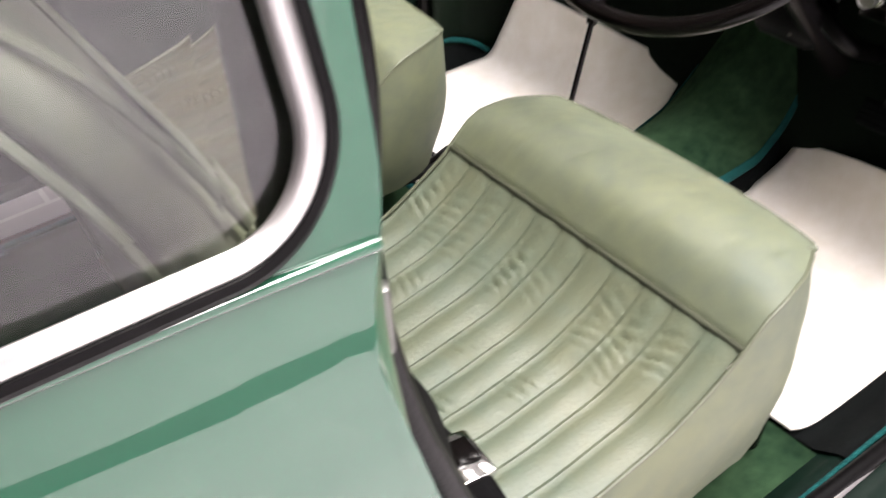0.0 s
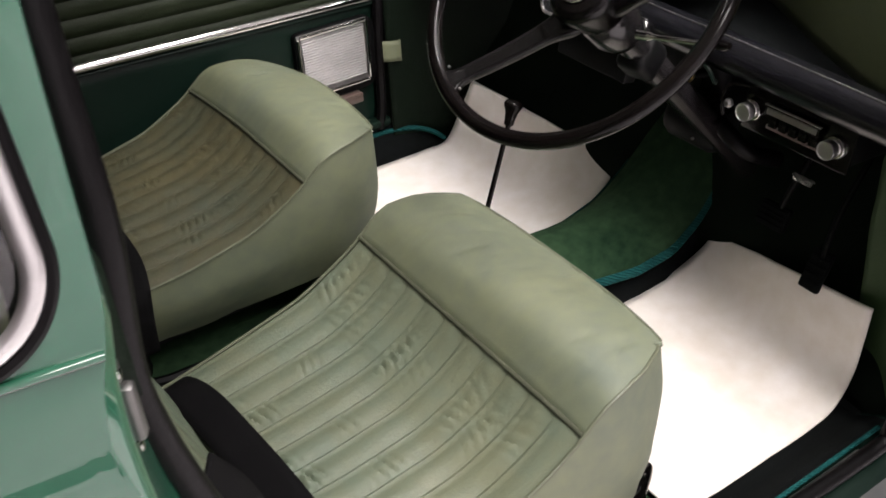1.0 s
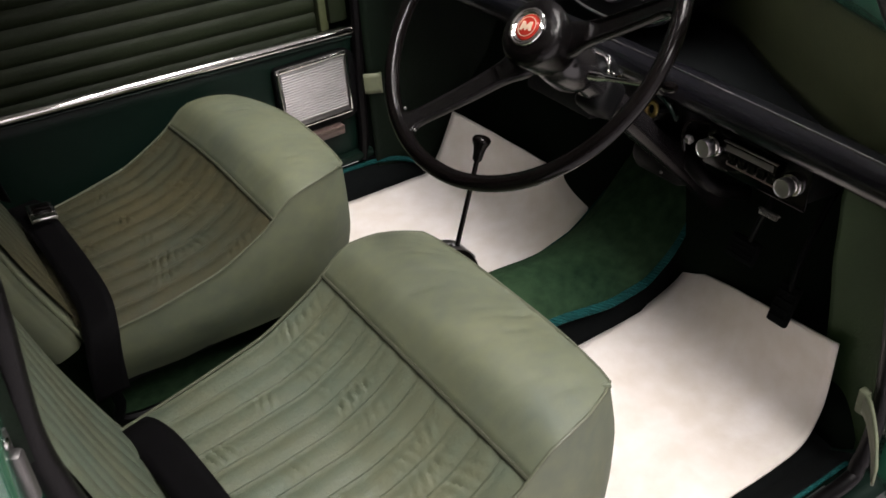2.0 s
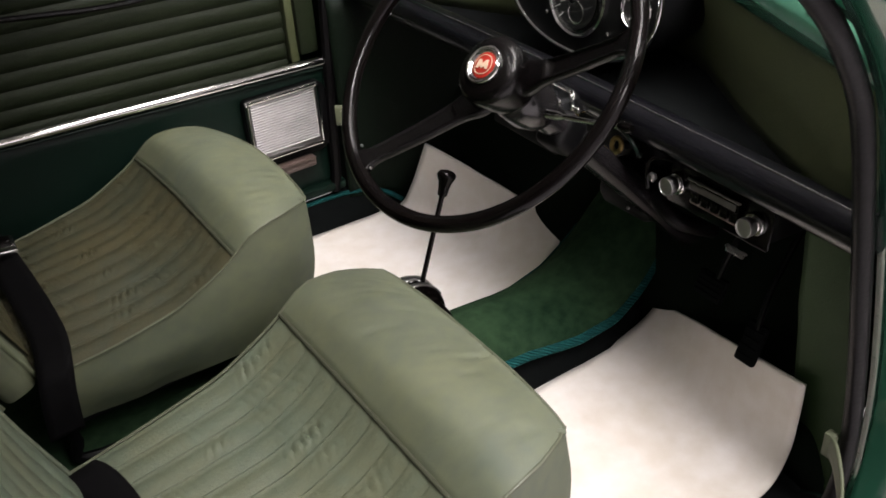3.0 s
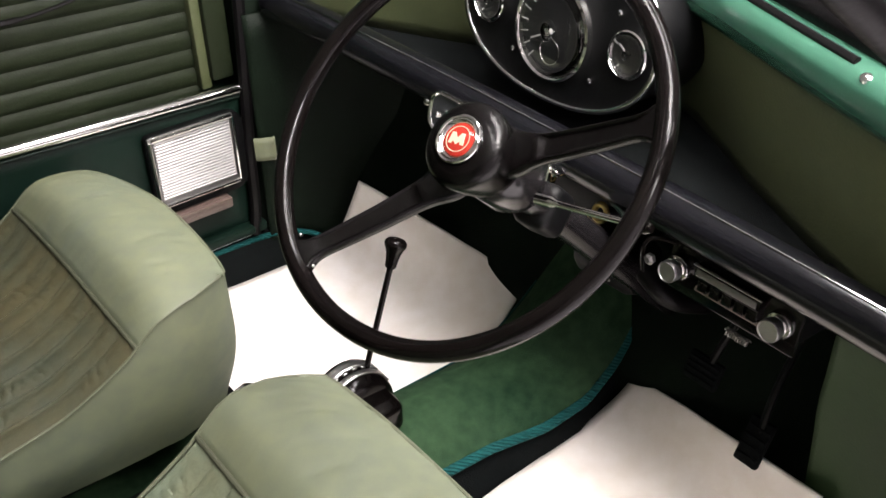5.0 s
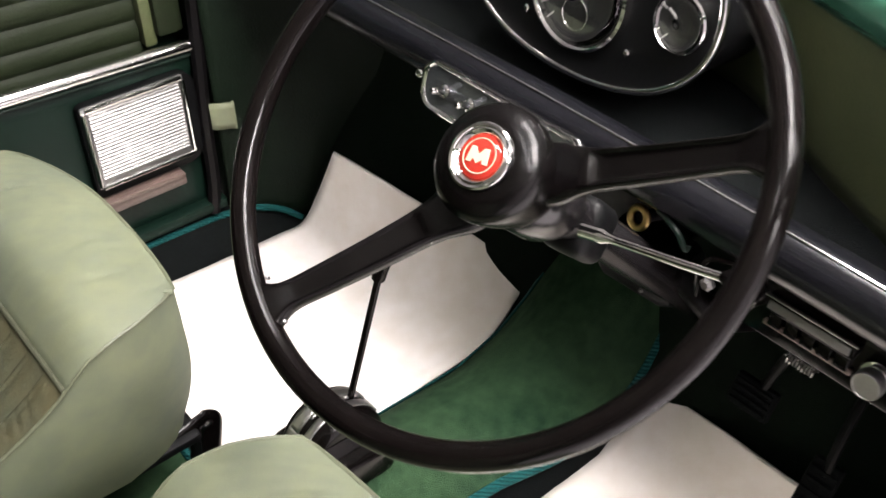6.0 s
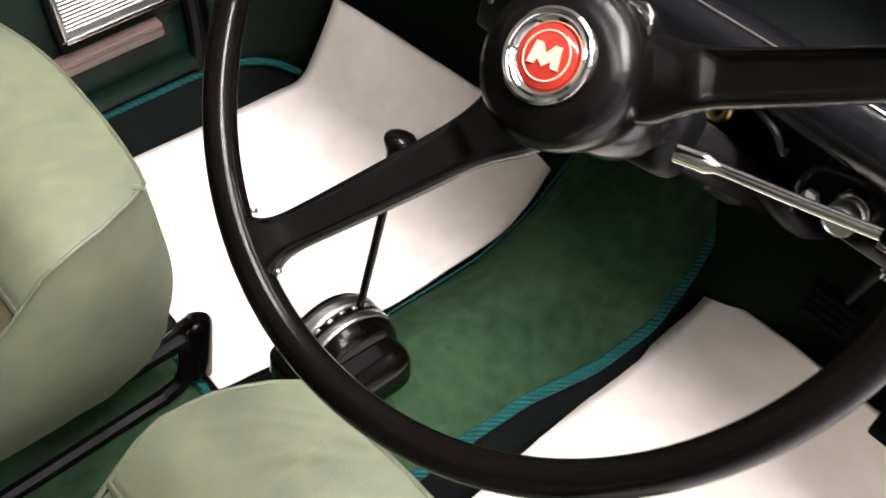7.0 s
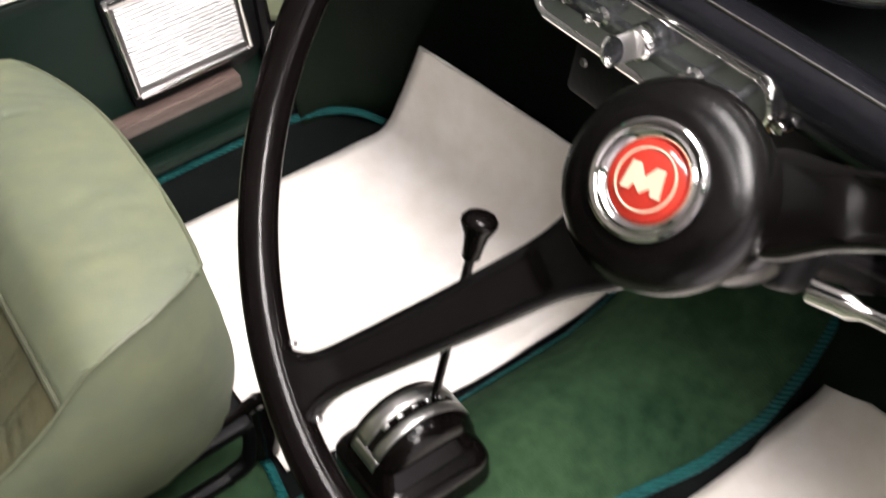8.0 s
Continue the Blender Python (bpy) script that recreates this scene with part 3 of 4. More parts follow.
tagged(put("quarter_panel_passenger", sheet(lambda u, v: Vector((-1.25 + 0.72 * u, 0.62, 0.15 + 0.78 * v)), 6, 6), VINYL_LINER, thick=0.03), "trimmed rear side panel on the passenger side", "car wall", kind="structure")
tagged(put("pillar_centre_passenger", tube([(-0.47, 0.60, 0.9), (-0.45, 0.57, 1.1), (-0.43, 0.53, 1.28)], 0.03, 8), PAINT), "painted centre pillar", "pillar", kind="structure")


# ---- passenger door ----
door = thing("passenger_door", (0.0, 0.62, 0.26), "closed green door with a pleated olive pocket lining, both coloured as in shade", "car door")


def strip_z(x):
    return 0.586 - 0.038 * (x + 0.14)


part("lower_panel", sheet(lambda u, v: Vector((-0.52 + 0.97 * u, 0.606 + 0.006 * math.sin(math.pi * v), lin([(0, 0.262), (1, 1.0)], v) if v < 1e-9 else 0.262 + (strip_z(-0.52 + 0.97 * u) - 0.264) * v)), 20, 8), PAINT_SHADED, door, thick=0.012, offset=1)
part("ledge", box((-0.5, 0.585, 0.272), (0.45, 0.612, 0.292), 0.006), PAINT_SHADED, door)
part("outer_skin", box((-0.52, 0.672, 0.26), (0.47, 0.684, 0.9), 0.004), PAINT_SHADED, door)
part("top_rail", box((-0.52, 0.615, 0.86), (0.47, 0.68, 0.9), 0.008), PAINT, door)
part("capping", tube([(-0.5 + 0.95 * k / 24, 0.603, strip_z(-0.5 + 0.95 * k / 24)) for k in range(25)], 0.0095, 12, flat=0.8), CHROME, door, "bright metal capping along the pocket")
part("capping_lip", tube([(-0.5 + 0.95 * k / 24, 0.602, strip_z(-0.5 + 0.95 * k / 24) - 0.014) for k in range(25)], 0.003, 8), PAINT_SHADED, door)
part("end_post", box((0.405, 0.628, 0.575), (0.447, 0.676, 0.88), 0.006), VINYL_SHADED, door, "smooth olive vinyl post, coloured as in shade")
bm0 = box((0.388, 0.640, 0.56), (0.408, 0.676, 0.88), 0.004)
part("post_edge", bm0, VINYL_LINER, door)
PITCH = 0.0335


def door_pleat(k):
    z0 = 0.545 + k * PITCH

    def f(u, v):
        x = -0.5 + 0.895 * u
        bulge = math.sin(math.pi * v) ** 0.8
        zz = z0 + PITCH * v + (strip_z(x) - strip_z(0.0))
        return Vector((x, 0.662 - 0.0055 * bulge + 0.0012 * noise.noise(Vector((x * 14, k * 3.3, v * 2))), zz))
    return f


# pleats take the vinyl whose colour already carries shade
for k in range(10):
    part("pleat", sheet(door_pleat(k), 40, 7), VINYL_SHADED, door)
cord_pts = smoothline([(-0.25, 0.632, 0.80), (-0.05, 0.630, 0.776), (0.02, 0.628, 0.768), (0.10, 0.627, 0.764), (0.16, 0.628, 0.767), (0.22, 0.630, 0.778), (0.30, 0.634, 0.805), (0.38, 0.64, 0.84)], 6)
part("release_cord", tube(cord_pts, [0.0055 if p.x < 0.12 else 0.0035 if p.x < 0.2 else 0.0022 for p in cord_pts], 8), RUBBER, door, "thin black door release cord")
# seal between door and post
part("door_edge_seal", tube(smoothline([(0.462, 0.605, 0.88), (0.46, 0.603, 0.74), (0.452, 0.60, 0.62), (0.444, 0.597, 0.52), (0.438, 0.595, 0.44), (0.434, 0.594, 0.33), (0.425, 0.594, 0.27)], 5), 0.011, 8), RUBBER, door)
tagged(put("post_passenger", box((0.456, 0.598, 0.2), (0.56, 0.69, 0.9), 0.008), BOARD_SHADED), "green trimmed post ahead of the passenger door, coloured as in shade", "door post", kind="structure")

# ribbed metal grille in the door
grille = thing("door_speaker", (0.33, 0.6, 0.385), "ribbed bright metal speaker grille in a black surround", "speaker")
bm = bmesh.new()
corners = [(0.262 + 0.012 * math.cos(a), 0.522 + 0.010 * math.sin(a)) for a in (radians(q) for q in range(180, 89, -15))]
corners += [(0.405 + 0.026 * math.cos(a), 0.506 + 0.026 * math.sin(a)) for a in (radians(q) for q in range(90, -1, -15))]
corners += [(0.401 + 0.030 * math.cos(a), 0.407 + 0.030 * math.sin(a)) for a in (radians(q) for q in range(0, -91, -15))]
corners += [(0.256, 0.377), (0.250, 0.384)]
for depth in (0.607, 0.594, 0.592):
    grow = 0.004 if depth == 0.592 else 0.0
    ring = [bm.verts.new((x + (0.338 - x) * grow / 0.09, depth, z + (0.45 - z) * grow / 0.075)) for x, z in corners]
    if depth < 0.607:
        for k in range(len(ring)):
            bm.faces.new((last[k - 1], last[k], ring[k], ring[k - 1]))
    last = ring
bm.faces.new(last)
part("surround", bm, BLACK_MATT, grille, "black rounded rubber surround")
part("plate", box((0.252, 0.588, 0.394), (0.412, 0.594, 0.531), 0.003), STEEL, grille)
for k in range(20):
    z = 0.4125 + k * 0.0056
    part("rib", tube([(0.262, 0.5868, z), (0.402, 0.5868, z)], 0.0021, 6), GRILLE, grille)
for x0, z0, x1, z1 in ((0.258, 0.528, 0.406, 0.528), (0.258, 0.399, 0.406, 0.399), (0.255, 0.402, 0.255, 0.525), (0.409, 0.402, 0.409, 0.525)):
    part("border", tube([(x0, 0.585, z0), (x1, 0.585, z1)], 0.004 if z0 == z1 else 0.003, 8), CHROME, grille, "chrome edging")
for x in (0.262, 0.405):
    part("stud", lathe([(0.0045, 0), (0.004, 0.003), (0.002, 0.0045)], facing((x, 0.584, 0.5265), (0, -1, 0)), 12), CHROME, grille)
ashtray = thing("door_bin", (0.28, 0.59, 0.36), "brown plastic strip below the speaker grille", "trim strip")
part("strip", box((0.16, 0.578, 0.353), (0.384, 0.602, 0.374), 0.004), BROWN, ashtray)
part("lip", box((0.162, 0.575, 0.369), (0.382, 0.582, 0.376), 0.002), BROWN, ashtray)
pstrap = thing("check_strap", (0.455, 0.59, 0.42), "pale olive leather check strap beside the passenger door", "check strap")
part("loop", sheet(lambda u, v: smoothline([(0.438, 0.594, 0.445), (0.446, 0.584, 0.445), (0.456, 0.577, 0.445), (0.467, 0.572, 0.445), (0.476, 0.566, 0.445), (0.479, 0.574, 0.445)], 5)[round(u * 25)] + Vector((0, 0, 0.045 * (v - 0.5))), 25, 4), VINYL, pstrap, thick=0.004)
part("rivet", lathe([(0.005, 0), (0.004, 0.003)], facing((0.474, 0.567, 0.45), (0, -1, 0)), 12), CHROME, pstrap)
edge = thing("sill_carpet", (0.3, 0.58, 0.2), "black sill carpet with teal binding", "carpet", kind="structure")
part("carpet", sheet(lambda u, v: Vector((-0.3 + 0.86 * u - 0.0 * v, lin([(0, 0.535), (0.4, 0.56), (1, 0.602)], v), lin([(0, 0.2), (0.4, 0.206), (1, 0.262)], v))), 16, 6), CARPET_DARK, edge)
part("binding", tube(smoothline([(-0.3, 0.599, 0.260), (0.1, 0.599, 0.258), (0.38, 0.598, 0.254), (0.455, 0.592, 0.253), (0.50, 0.578, 0.250), (0.535, 0.561, 0.238), (0.562, 0.547, 0.216)], 6), 0.0055, 8), BINDING, edge, "teal woven edge binding")


# ---- front seats ----
SEAT_W = 0.232  # half width


def seat_half(x):
    return lin([(-0.31, SEAT_W - 0.012), (-0.2, SEAT_W - 0.004), (-0.05, SEAT_W), (0.05, SEAT_W), (0.09, SEAT_W - 0.008), (0.125, SEAT_W - 0.024), (0.148, SEAT_W - 0.04), (0.158, SEAT_W - 0.055)], x)


def seat_edge_z(x):
    return soft([(-0.31, 0.432), (-0.2, 0.448), (-0.1, 0.470), (-0.04, 0.500), (0.0, 0.524), (0.025, 0.552), (0.05, 0.561), (0.10, 0.563), (0.15, 0.556)], x, 0.014)


def seat_crown(x):
    return soft([(-0.31, 0.012), (-0.12, -0.004), (-0.04, -0.008), (0.0, 0.0), (0.03, 0.009), (0.06, 0.013), (0.10, 0.012), (0.135, 0.006), (0.158, 0.0)], x, 0.014)


def cushion_top(x, v):
    """v from -1 to 1 across the seat."""
    y = v * seat_half(x)
    z = seat_edge_z(x) + seat_crown(x) * (1 - abs(v) ** 5)
    return Vector((x, y, z))


def build_seat(cy, pleat_vinyl, seed, hang, sag):
    """A front seat with the middle of its cushion at y = cy."""
    rng = random.Random(seed)
    marks = [[(rng.choice((-0.05, -0.04, -0.075, -0.15, -0.24)) + rng.uniform(-0.02, 0.01), rng.uniform(0.014, 0.03), rng.choice((-0.9, 0.9, 1.1)), rng.uniform(0.0016, 0.0031)) for _ in range(rng.choice((2, 3, 4)))] for _ in range(11)]

    def seat_top(x, v):
        p = cushion_top(x, v)
        return p - Vector((0, 0, sag * max(0.0, (v + 0.1) / 1.1) ** 1.5))

    def front_x(v):
        return 0.158 - 0.012 * abs(v) ** 3 - 1.1 * sag * max(0.0, v) ** 2

    o = Vector((0, cy, 0))
    seat = thing("front_seat", (-0.1, cy, FLOOR_Z), "sage green vinyl front seat with a pleated cushion and plain front roll", "car seat", "front seats")
    n = 11
    for k in range(n):
        def f(u, v, k=k):
            x = -0.315 + 0.315 * u
            s = -1 + 2 * (k + v) / n
            s = s * 0.985
            p = seat_top(x, s)
            puff = 0.0042 * max(0.0, math.sin(math.pi * v)) ** 1.1 + 0.0030 * math.exp(-((v - 0.93) / 0.07) ** 2)
            end = min(1.0, (0.0 - x) / 0.02 + 0.35)
            crease = 0.0007 * noise.noise(Vector((x * 30, s * 9 + k, 2.0 + seed)))
            for cx, wide, lean, deep in marks[k]:
                inside = math.exp(-((x - cx) / wide) ** 2)
                crease -= (deep if sag else 0.85 * deep) * inside * max(0.0, math.sin(2 * math.pi * (x / 0.0125 + lean * (v - 0.5)))) ** 2
            return o + p + Vector((0, 0, puff * end + crease * max(0.0, math.sin(math.pi * v)) ** 0.7))
        part("pleat", sheet(f, 120, 10), pleat_vinyl, seat)

    def roll(u, v):
        s = -1 + 2 * v
        x = front_x(s) * u
        p = seat_top(x, s)
        ripple = 0.0011 * noise.noise(Vector((x * 14, s * 5, 4.0 + seed))) + 0.0007 * noise.noise(Vector((x * 60 + 25 * s, s * 9, seed)))
        ripple -= 0.0012 * max(0.0, noise.noise(Vector((x * 12 - s * 4, s * 16 + x * 30, 2.0 * seed)))) ** 2 * 4
        return o + p + Vector((0, 0, ripple + (0.003 if u > 0.02 else -0.004)))
    part("front_roll", sheet(roll, 40, 80), VINYL, seat)
    # side and front skirt hung from the top edge
    loop = []
    for k in range(25):
        x = -0.315 + 0.46 * k / 24
        loop.append(seat_top(x, -1.0))
    for k in range(1, 24):
        s = -1 + 2 * k / 24
        loop.append(seat_top(front_x(s), s))
    for k in range(25):
        x = front_x(1.0) - 0.001 - (front_x(1.0) + 0.314) * k / 24
        loop.append(seat_top(x, 1.0))
    centre = Vector((-0.08, 0, 0))
    m = len(loop)

    def skirt(u, v):
        p = loop[round(u * (m - 1))]
        bottom = lin([(-0.32, 0.315), (0.0, 0.318), (0.16, 0.322)], p.x)
        z = p.z + (bottom - p.z) * v
        out = soft([(k / 5, r) for k, r in enumerate(hang)], v, 0.06)
        d = (Vector((p.x, p.y, 0)) - centre)
        d = Vector((d.x * 0.7, d.y, 0)).normalized()
        q = Vector((p.x, p.y, 0)) + d * (out + (0.0035 * noise.noise(Vector((p.x * 12, p.y * 12, v * 3 + seed))) + 0.0016 * noise.noise(Vector((p.x * 30 + v * 4, p.y * 30, v * 5 + seed)))) * min(1, 3 * v))
        return o + Vector((q.x, q.y, z + 0.002))
    part("skirt", sheet(skirt, m - 1, 12), VINYL, seat)
    part("edge_piping", tube([o + p + Vector((0, 0, 0.0018)) for p in loop], 0.0024, 7), PIPING_EDGE, seat)
    part("seam_piping", tube([o + seat_top(0.0, -1 + 2 * k / 30) + Vector((0, 0, 0.0015)) for k in range(31)], 0.0030, 7), PIPING, seat)
    part("underside", box((-0.30, cy - 0.2, 0.312), (0.14, cy + 0.2, 0.325), 0.01), BLACK_MATT, seat)

    for s in (-1,):
        p = o + seat_top(0.138, s) + Vector((0, 0, 0.002))
        part("corner_nub", tube([p - Vector((0.004, s * 0.004, 0.001)), p, p + Vector((0.003, s * 0.0025, 0.001))], [0.0048, 0.0042, 0.0025], 8), VINYL, seat)

    # backrest, leaning back from the rear of the cushion
    root = Vector((0, cy, 0))
    T = 0.075
    front = smoothline([(-0.305, 0, 0.425), (-0.352, 0, 0.55), (-0.384, 0, 0.66), (-0.415, 0, 0.79), (-0.452, 0, 0.91), (-0.50, 0, 1.0), (-0.535, 0, 1.035)], 8)

    def at_height(h):
        k = h * (len(front) - 1)
        i = min(int(k), len(front) - 2)
        return front[i].lerp(front[i + 1], k - i)

    def behind(h):
        d = (at_height(min(1, h + 0.02)) - at_height(max(0, h - 0.02))).normalized()
        return Vector((-d.z, 0, d.x))

    def half(h):
        return lin([(0, 0.205), (0.2, 0.212), (0.6, 0.209), (0.85, 0.204), (0.95, 0.190), (1.0, 0.155)], h)

    def thick(h):
        return lin([(0, T), (0.3, T), (0.7, 0.055), (0.95, 0.045), (1, 0.03)], h)

    def shell(u, v):
        a = 2 * math.pi * v
        c, s = math.cos(a), math.sin(a)
        h = u
        yy = half(h) * math.copysign(abs(c) ** 0.45, c)
        bb = thick(h) * (0.5 + 0.5 * math.copysign(abs(s) ** 0.5, s))
        return root + at_height(h) + behind(h) * bb + Vector((0, yy, 0))
    bm = sheet(shell, 20, 36)
    bmesh.ops.remove_doubles(bm, verts=bm.verts, dist=0.0005)
    bmesh.ops.holes_fill(bm, edges=[e for e in bm.edges if e.is_boundary], sides=60)
    rest = part("backrest", bm, VINYL, seat)
    for k in range(8):
        def g(u, v, k=k):
            h = 0.04 + 0.72 * u
            s = (-1 + 2 * (k + v) / 8) * 0.8
            return root + at_height(h) - behind(h) * (0.002 + 0.005 * max(0.0, math.sin(math.pi * v)) ** 0.6 * min(1.0, u / 0.08, (1 - u) / 0.08)) + Vector((0, s * half(h), 0))
        part("pleat", sheet(g, 16, 6), pleat_vinyl, rest)
    for b in (0.0, 1.0):
        part("edge_piping", tube([root + at_height(h) + behind(h) * (thick(h) * (0.06 + 0.88 * b)) + Vector((0, s * half(h) * 0.985, 0)) for s, h in [(-1, k / 20) for k in range(21)] + [(1, 1 - k / 20) for k in range(21)]], 0.0035, 7), VINYL, rest)
    # tubular frame on the floor
    for s in (-1, 1):
        y = cy + s * 0.17
        part("runner", tube(smoothline([(0.10, y, FLOOR_Z + 0.012), (0.13, y, FLOOR_Z + 0.03), (0.12, y, 0.315), (-0.1, y, 0.318), (-0.27, y, 0.32), (-0.29, y, 0.26), (-0.26, y, FLOOR_Z + 0.012), (0.10, y, FLOOR_Z + 0.012)], 5), 0.010, 8), BLACK_MATT, seat, "black tubular seat frame")
    part("catch", tube(smoothline([(0.10, cy - 0.185, 0.316), (0.13, cy - 0.183, 0.322), (0.148, cy - 0.181, 0.326), (0.158, cy - 0.179, 0.312), (0.152, cy - 0.178, 0.272), (0.142, cy - 0.178, 0.222)], 5), [0.012] * 10 + [0.0155] * 16, 10, flat=0.4, up=(0.2, 1, 0)), BLACK, seat, "black seat catch lever")
    return seat


DRIVER_Y, PASS_Y = -0.304, 0.350
driver_seat = build_seat(DRIVER_Y, VINYL_PLEAT, 3, (0.0, 0.006, 0.008, 0.0075, 0.003, -0.006), 0.0)
passenger_seat = build_seat(PASS_Y, VINYL_WORN, 8, (0.0, 0.003, 0.002, -0.003, -0.014, -0.03), 0.024)
driver_seat.matrix_world = Matrix.Translation((-0.095, DRIVER_Y, FLOOR_Z))
passenger_seat.matrix_world = Matrix.Translation((-0.080, PASS_Y, FLOOR_Z)) @ Matrix.Diagonal((1, 1, 0.968, 1))
tagged(driver_seat, "sage green vinyl driver's seat, pleated cushion, black belt across it")
tagged(passenger_seat, "sage green vinyl passenger seat, faded brownish pleats, beside the door")


# ---- seat belts ----
def ribbon(pts, width, across):
    line = smoothline(pts, 6)
    n = len(line) - 1
    a = Vector(across).normalized()

    def f(u, v):
        return line[round(u * n)] + a * width * (v - 0.5) + Vector((0, 0, 0.0))
    return sheet(f, n, 4)


def belt(label, pts, across, buckle_at, buckle_dir, hang, hang_across):
    b = thing("seat_belt", pts[0], label, "seat belt", "seat belts")
    part("lap_strap", ribbon(pts, 0.052, across), WEBBING, b, thick=0.003, offset=0)
    part("hanging_strap", ribbon(hang, 0.038, hang_across), WEBBING, b, thick=0.003, offset=0)
    m = facing(buckle_at, (0.1, 0, 1), buckle_dir)
    part("buckle", box((-0.03, -0.022, 0.0), (0.03, 0.022, 0.012), 0.004, m=m), CHROME, b, "chrome buckle")
    part("buckle_button", box((-0.012, -0.015, 0.011), (0.018, 0.015, 0.016), 0.002, m=m), BLACK, b)
    return b


belt("black webbing belt lying over the driver's cushion", [(-0.318, -0.075, 0.41), (-0.305, -0.115, 0.456), (-0.288, -0.17, 0.465), (-0.278, -0.26, 0.464), (-0.272, -0.37, 0.466), (-0.275, -0.46, 0.474), (-0.285, -0.53, 0.462)], (1, 0.12, 0.12), (-0.262, -0.435, 0.472), (0.1, 1, 0),
     [(-0.388, -0.566, 0.77), (-0.366, -0.552, 0.72), (-0.349, -0.540, 0.665), (-0.332, -0.530, 0.591), (-0.300, -0.52, 0.50), (-0.285, -0.515, 0.46)], (0.5, 0.8, 0))
belt("black webbing belt lying over the passenger cushion", [(-0.275, 0.56, 0.447), (-0.268, 0.49, 0.462), (-0.261, 0.39, 0.460), (-0.257, 0.27, 0.457), (-0.259, 0.18, 0.457), (-0.270, 0.122, 0.444), (-0.280, 0.102, 0.402), (-0.285, 0.097, 0.345)], (1, -0.1, 0.12), (-0.257, 0.46, 0.468), (0.05, 1, 0),
     [(-0.36, 0.585, 0.95), (-0.34, 0.58, 0.75), (-0.315, 0.57, 0.58), (-0.30, 0.555, 0.47)], (0.5, -0.8, 0))


# ---- steering wheel and column ----
WC = Vector((0.2565, -0.2132, 0.8686))
WN = Vector((-0.7039, -0.0809, 0.7056)).normalized()
WR = Vector((-0.1940, 0.9810, 0.0))
WR = (WR - WN * WR.dot(WN)).normalized()
WU = WN.cross(WR)
WM = basis(WC, WR, WU, WN)
wheel = thing("steering_wheel", WC, "black two-spoke steering wheel with a red hub badge", "steering wheel")
R_RIM = 0.2028


def on_wheel(r, deg, h=0.0):
    a = radians(deg)
    return WM @ Vector((r * math.cos(a), r * math.sin(a), h))


part("rim", tube([on_wheel(R_RIM, 360 * k / 120) for k in range(120)], 0.0102, 14, closed=True, up=tuple(WN), flat=1.0), BLACK, wheel)


def spoke(deg):
    """A tapering spoke with a shallow channel down its face."""
    def f(u, v):
        r = 0.025 + (R_RIM - 0.028) * u
        w = soft([(0, 0.022), (0.09, 0.0235), (0.14, 0.021), (0.20, 0.0172), (0.28, 0.0150), (0.5, 0.0136), (0.86, 0.0115), (0.93, 0.0138), (1, 0.027)], u, 0.03)
        a = 2 * math.pi * v
        c, s = math.cos(a), math.sin(a)
        x = w * math.copysign(abs(c) ** 0.6, c)
        dish = soft([(0, -0.054), (0.12, -0.050), (0.25, -0.043), (0.5, -0.031), (0.75, -0.016), (0.9, -0.006), (1, 0.0)], u, 0.04)
        h = lin([(0, 0.012), (0.2, 0.009), (0.9, 0.008), (1, 0.007)], u) * math.copysign(abs(s) ** 0.7, s)
        if s > 0.5 and 0.24 < u < 0.99:
            h -= 0.0055 * max(0.0, 1 - (abs(x) / (w * 0.8)) ** 6) * min(1, (u - 0.24) / 0.04, (0.99 - u) / 0.14)
        p = Vector((r, x, h + dish))
        return WM @ (Matrix.Rotation(radians(deg), 4, "Z") @ p)
    return sheet(f, 40, 64)


for deg in (57.3, 201.0):
    sp = part("spoke", spoke(deg), HUB_BLACK, wheel)
    # tiny bright beads stand in for glints where spoke meets rim
    for off in ((-5.2, 5.2) if deg < 90 else ()):
        part("crotch_glint", lathe([(0.0015, -0.002), (0.0015, 0.001), (0.0007, 0.0018)], facing(on_wheel(R_RIM - 0.0150, deg + off * 1.15, 0.001), WN), 10), ALLOY, sp, "small bright bead added as a glint")
HUB = WM @ Matrix.Translation((0, 0, -0.0255))
hub = part("hub", lathe([(0.030, -0.055), (0.037, -0.040), (0.0415, -0.022), (0.0438, -0.008), (0.0446, 0.000), (0.0440, 0.0055), (0.0418, 0.0100), (0.0380, 0.0135), (0.0330, 0.0158), (0.029, 0.0168), (0.0245, 0.0173)], HUB, 64), HUB_BLACK, wheel)
part("badge_ring", lathe([(0.0248, 0.0165), (0.0252, 0.0196), (0.0246, 0.0212), (0.0232, 0.0220), (0.0216, 0.0216), (0.0210, 0.0208), (0.0196, 0.0214), (0.0176, 0.0202), (0.0162, 0.0180)], HUB, 48, cap=False), CHROME, hub, "chrome badge ring")
part("badge", lathe([(0.0168, 0.0170), (0.0162, 0.0190), (0.0130, 0.0202), (0.008, 0.0210), (0.002, 0.0214)], HUB, 48), RED, hub, "glossy red enamel badge")
part("badge_circle", tube([HUB @ Vector((0.0126 * math.cos(a), 0.0126 * math.sin(a), 0.0205)) for a in [2 * math.pi * k / 40 for k in range(40)]], 0.0005, 6, closed=True), CREAM, hub, "cream ring line")
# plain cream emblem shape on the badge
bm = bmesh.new()
